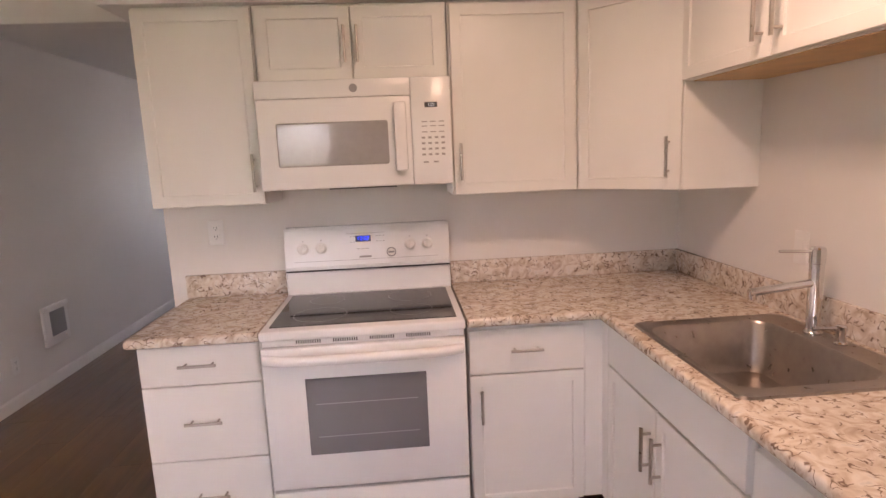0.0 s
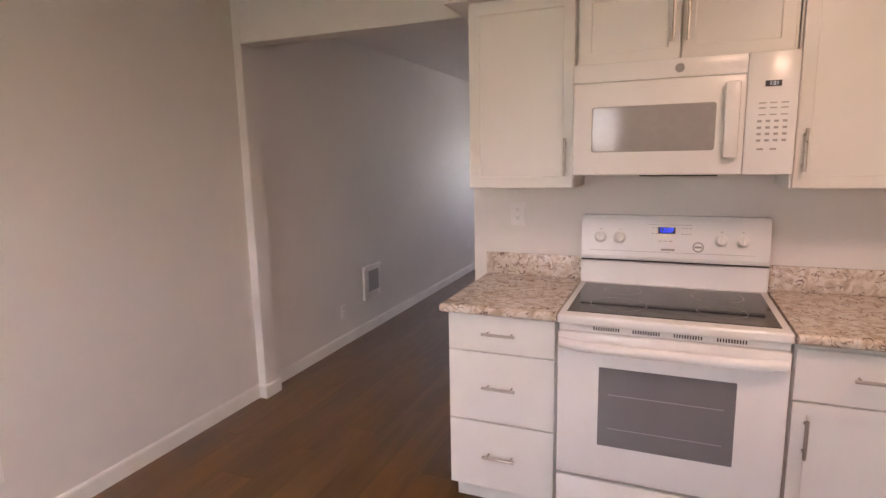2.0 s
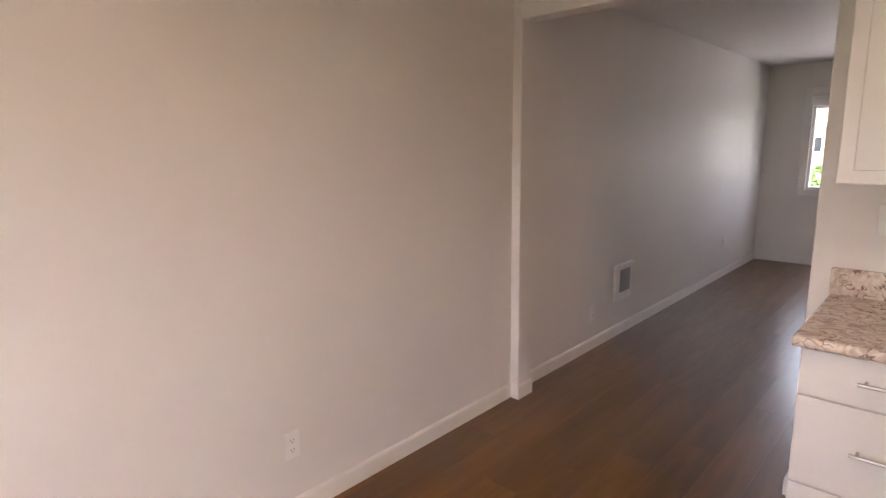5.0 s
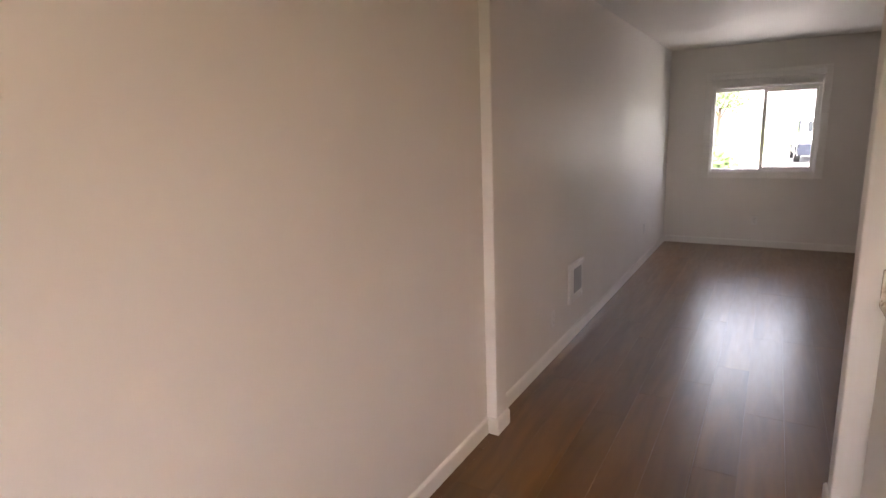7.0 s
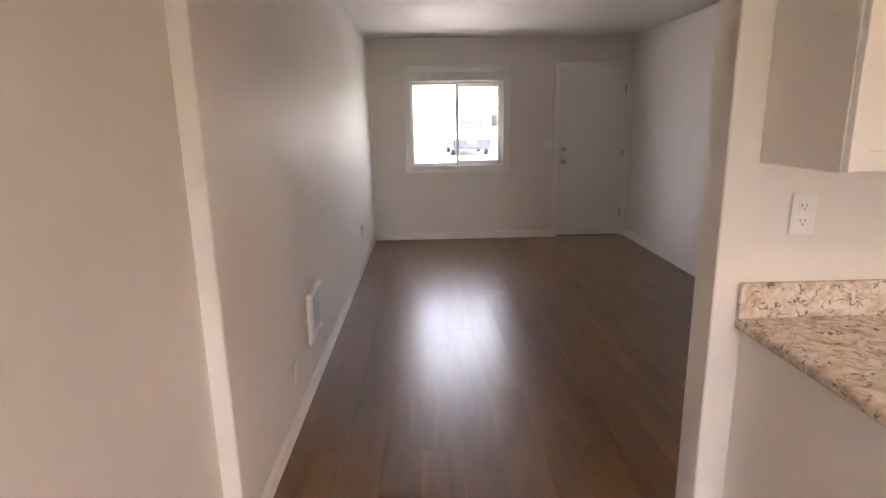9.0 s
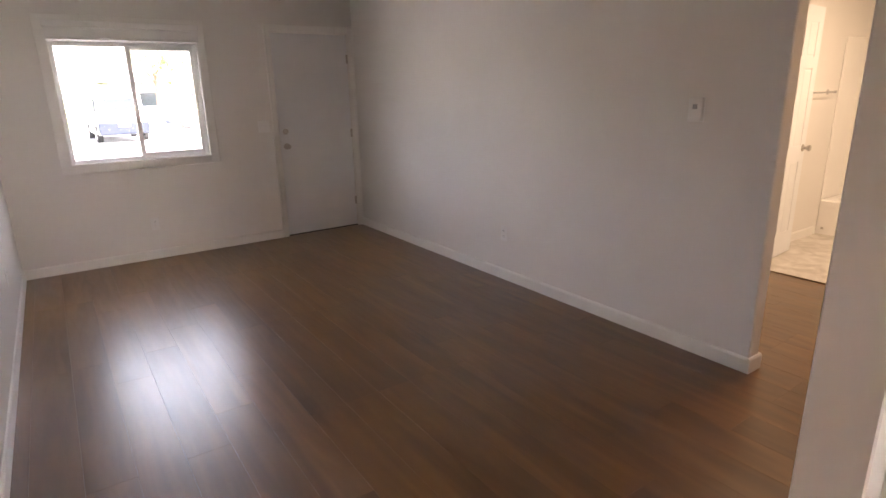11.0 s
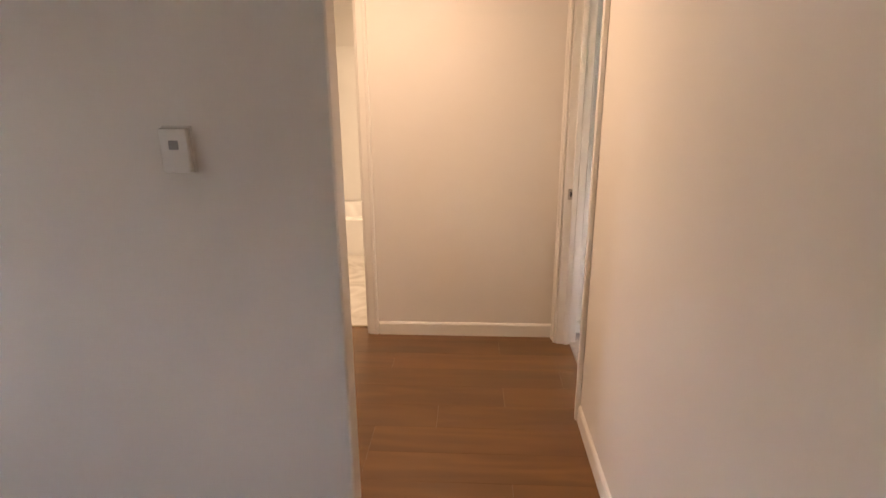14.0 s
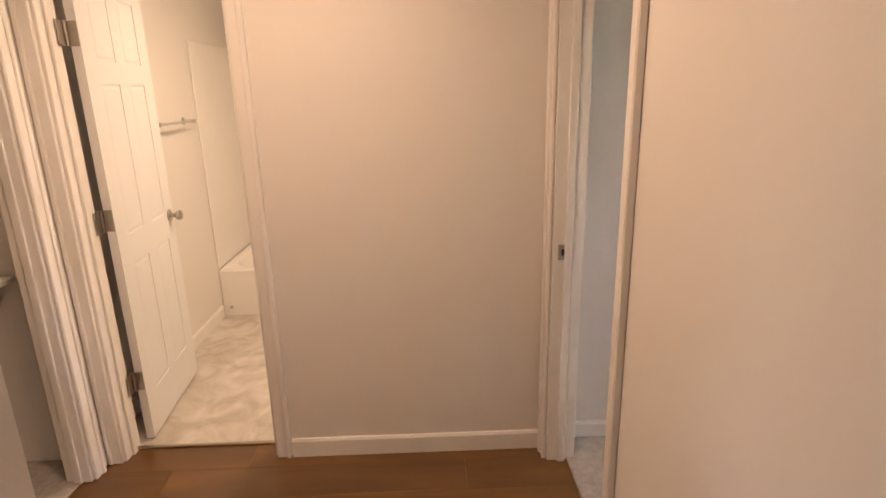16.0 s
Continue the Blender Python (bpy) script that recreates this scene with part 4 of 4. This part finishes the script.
def towel_bar():
    root = thing("towel_bar", pose(3.79, 2.06, 1.365), "chrome towel bar on the bathroom wall", "towel bar")
    for x in (0.0, 0.46):
        lathe("post", [(0.024, 0), (0.024, 0.006), (0.012, 0.012), (0.010, 0.05), (0.014, 0.056), (0.014, 0.074), (0.004, 0.078)], pose(x, 0, 0, 90), CHROME, root)
    cyl("bar", (0, -0.063, 0), (0.46, -0.063, 0), 0.008, CHROME, root)
    return root


towel_bar()
shelf = thing("closet_shelf", pose(1.36, 3.198, 0.83), "white-painted closet shelf on a cleat", "shelf")
box("board", 0, 1.48, -1.0, 0, 0, 0.02, TRIM, shelf, 0.002)
box("cleat", 0, 1.48, -0.02, -0.001, -0.07, 0, TRIM, shelf, 0.002)


# ---- outdoors ----
setting(boxes("ground", [(-600, 600, 5.56, 900, -0.55, -0.25), (-600, 600, -900, -4.45, -0.55, -0.25), (-600, -2.2, -4.45, 5.56, -0.55, -0.25), (5.5, 600, -4.45, 5.56, -0.55, -0.25)], LAWN), "mown green lawn round the house", "ground")
setting(box("pavement", -60, 60, 13.0, 14.4, -0.26, -0.12, CONC, bevel=0.02), "pale concrete pavement", "pavement")
setting(box("driveway", -9.0, 3.0, 5.58, 13.0, -0.26, -0.16, CONC, bevel=0.02), "pale concrete driveway", "driveway")
setting(box("road", -80, 80, 14.4, 34.0, -0.26, -0.235, ASPH), "grey asphalt street", "road")
setting(box("patio", -3, 2, -8, -4.45, -0.26, -0.05, CONC, bevel=0.01), "concrete patio slab", "patio")


def car(m, paint, label, van=False):
    root = thing("parked_car", m, label, "car", "parked cars")
    if van:
        side = [(-2.3, 0.3), (2.35, 0.3), (2.4, 0.85), (2.1, 1.05), (1.4, 1.25), (0.85, 1.85), (-2.2, 1.9), (-2.35, 1.1)]
    else:
        side = [(-2.2, 0.3), (2.2, 0.3), (2.25, 0.62), (2.05, 0.8), (1.05, 0.92), (0.45, 1.38), (-1.2, 1.42), (-1.75, 1.0), (-2.2, 0.92)]
    bm = bmesh.new()
    rows = []
    for y, k in ((-0.88, 0.97), (-0.80, 1.0), (0.80, 1.0), (0.88, 0.97)):
        rows.append([bm.verts.new((x * k, y - (0.16 if z > 1.0 else 0) * (1 if y > 0 else -1), z)) for x, z in side])
    for a, b in zip(rows, rows[1:]):
        for i in range(len(side)):
            bm.faces.new((a[i], a[(i + 1) % len(side)], b[(i + 1) % len(side)], b[i]))
    bm.faces.new(rows[0])
    bm.faces.new(rows[-1])
    bmesh.ops.bevel(bm, geom=list(bm.edges), offset=0.05, segments=2, affect="EDGES")
    make("body", bm, paint, root, smooth=True)
    z0, z1 = (1.15, 1.7) if van else (0.95, 1.32)
    if van:
        box("rear_window", -2.34, -2.0, -0.55, 0.55, 1.22, 1.66, CARG, root, 0.03)
    boxes("side_window", [(-1.1, -0.3, -0.80, 0.80, z0, z1), (-0.2, 0.5, -0.80, 0.80, z0, z1)], CARG, root, 0.03)
    boxes("lamp", [(2.1, 2.26, -0.75, -0.45, 0.62, 0.76), (2.1, 2.26, 0.45, 0.75, 0.62, 0.76)], PLASTIC, root, 0.02)
    boxes("number_plate", [(-2.43 if van else -2.30, -2.1, -0.2, 0.2, 0.6, 0.72)], PLASTIC, root, 0.01)
    e = 2.40 if van else 2.28
    boxes("bumper", [(-e, -2.0, -0.86, 0.86, 0.30, 0.78 if van else 0.55), (2.0, e, -0.86, 0.86, 0.30, 0.55)], CARB, root, 0.05)
    for x in (-1.4, 1.4):
        for y in (-0.8, 0.8):
            w = cyl("wheel", (x, y - 0.1, 0.32), (x, y + 0.1, 0.32), 0.32, RUBBER, root, n=24)
            cyl("rim", (x, y - 0.105, 0.32), (x, y + 0.105, 0.32), 0.2, NICKEL, w, n=18)
    return root


# the white body colour stands in for sky glare on glass and roof
car(pose(0.72, 27.0, -0.235, 0, 0, 92), VANW, "parked people carrier, sky glare put in as white paint, dark rear bumper", True)
car(pose(-7.5, 50.0, -0.25, 0, 0, 170), VANW, "white parked car far along the street")
car(pose(6.0, 33.0, -0.235, 0, 0, 170), CARB, "dark blue parked estate car at the kerb", True)


def house(x, y, w, label):
    root = thing("house", pose(x, y, -0.25), label, "house", "houses across the street")
    box("wall", -w / 2, w / 2, 0, 7, 0, 2.8, SIDING, root)
    bm = bmesh.new()
    a = [bm.verts.new(c) for c in ((-w / 2 - 0.5, -0.5, 2.75), (-w / 2 - 0.5, 7.5, 2.75), (-w / 2 - 0.5, 3.5, 4.6))]
    b = [bm.verts.new((w / 2 + 0.5, v.co.y, v.co.z)) for v in a]
    bm.faces.new(a)
    bm.faces.new(b)
    for i in range(3):
        bm.faces.new((a[i], a[(i + 1) % 3], b[(i + 1) % 3], b[i]))
    make("roof", bm, ROOF, root)
    for u in (-0.3, 0.02, 0.32):
        win = boxes("window", [(u * w - 0.8, u * w + 0.8, -0.05, 0.05, 0.9, 2.1)], TRIM, root)
        box("pane", u * w - 0.7, u * w + 0.7, -0.07, -0.05, 1.0, 2.0, CARG, win)
    box("door", 0.42 * w - 0.45, 0.42 * w + 0.45, -0.06, 0, 0, 2.05, TRIM, root, 0.01)
    return root


house(-13, 46, 14, "tan single-storey house with a shingle roof")
house(9, 48, 13, "tan single-storey house with a shingle roof")


def tree(x, y, h, r, seed):
    rng = random.Random(seed)
    root = thing("tree", pose(x, y, -0.25), "leafy green street tree with uneven crown", "tree", "trees")
    bm = bmesh.new()
    add_cyl(bm, (0, 0, 0), (0.1, 0, h * 0.55), 0.16, 0.09, 10)
    tips = []
    for i in range(7):
        a = i * 0.9 + rng.random()
        tip = (math.cos(a) * r * 0.6, math.sin(a) * r * 0.6, h * (0.62 + 0.3 * rng.random()))
        add_cyl(bm, (0.05, 0, h * (0.35 + 0.03 * i)), tip, 0.06, 0.02, 8)
        tips.append(tip)
    make("trunk", bm, BARK, root)
    verts, faces = [], []
    for k in range(2600):
        c = Vector(rng.choice(tips)) + Vector((rng.gauss(0, 0.3) * r, rng.gauss(0, 0.3) * r, rng.gauss(0, 0.22) * r))
        u = Vector((rng.uniform(-1, 1), rng.uniform(-1, 1), rng.uniform(-1, 1))).normalized()
        w = u.orthogonal().normalized()
        s = rng.uniform(0.07, 0.14)
        i = len(verts)
        verts += [c - u * s, c + w * s * 0.5, c + u * s, c - w * s * 0.5]
        faces.append((i, i + 1, i + 2, i + 3))
    me = bpy.data.meshes.new("crown")
    me.from_pydata(verts, [], faces)
    me.materials.append(LEAF)
    ob = tagged(new("crown", me), kind="stuff")
    ob.parent = root
    return root


tree(-4.6, 44.0, 5.0, 2.0, 1)
tree(5.0, 44.0, 6.0, 2.2, 2)
tree(-8.5, 43.0, 7.0, 3.0, 3)
tree(-2.2, 12.2, 1.2, 0.4, 4)


# ---- the floor's planks ----
def planks():
    w, ln = 0.181, 1.22
    bm = bmesh.new()
    add_box(bm, 0.0002, w - 0.0002, 0.0002, ln - 0.0002, -0.007, 0.0, 0.0004)
    me = bpy.data.meshes.new("plank")
    bm.to_mesh(me)
    bm.free()
    me.materials.append(PLANK)
    cuts = {}
    rng = random.Random(5)
    for i in range(28):
        x0 = -2.13 + i * w
        y = -4.42 - rng.choice((0.0, 0.31, 0.62, 0.9))
        while y < 5.5:
            a, b = max(y, -4.42), min(y + ln, 5.40)
            if x0 > 1.95:
                a, b = max(a, 0.03), min(b, 2.035)
            elif x0 > 1.2:
                b = min(b, 2.035)
            xe = min(x0 + w, 2.92)
            if b - a > 0.05:
                key = (round(b - a, 3), round(xe - x0, 3))
                if key == (ln, w):
                    data = me
                else:
                    if key not in cuts:
                        bm = bmesh.new()
                        add_box(bm, 0.0002, xe - x0 - 0.0002, 0.0002, b - a - 0.0002, -0.007, 0.0, 0.0004)
                        d = bpy.data.meshes.new("plank")
                        bm.to_mesh(d)
                        bm.free()
                        d.materials.append(PLANK)
                        cuts[key] = d
                    data = cuts[key]
                p = new("plank", data)
                p.location = (x0, a, 0)
                p.rotation_euler = (radians(rng.gauss(0, 0.006)), radians(rng.gauss(0, 0.035)), 0)
                p.parent = subfloor
            y += ln


planks()
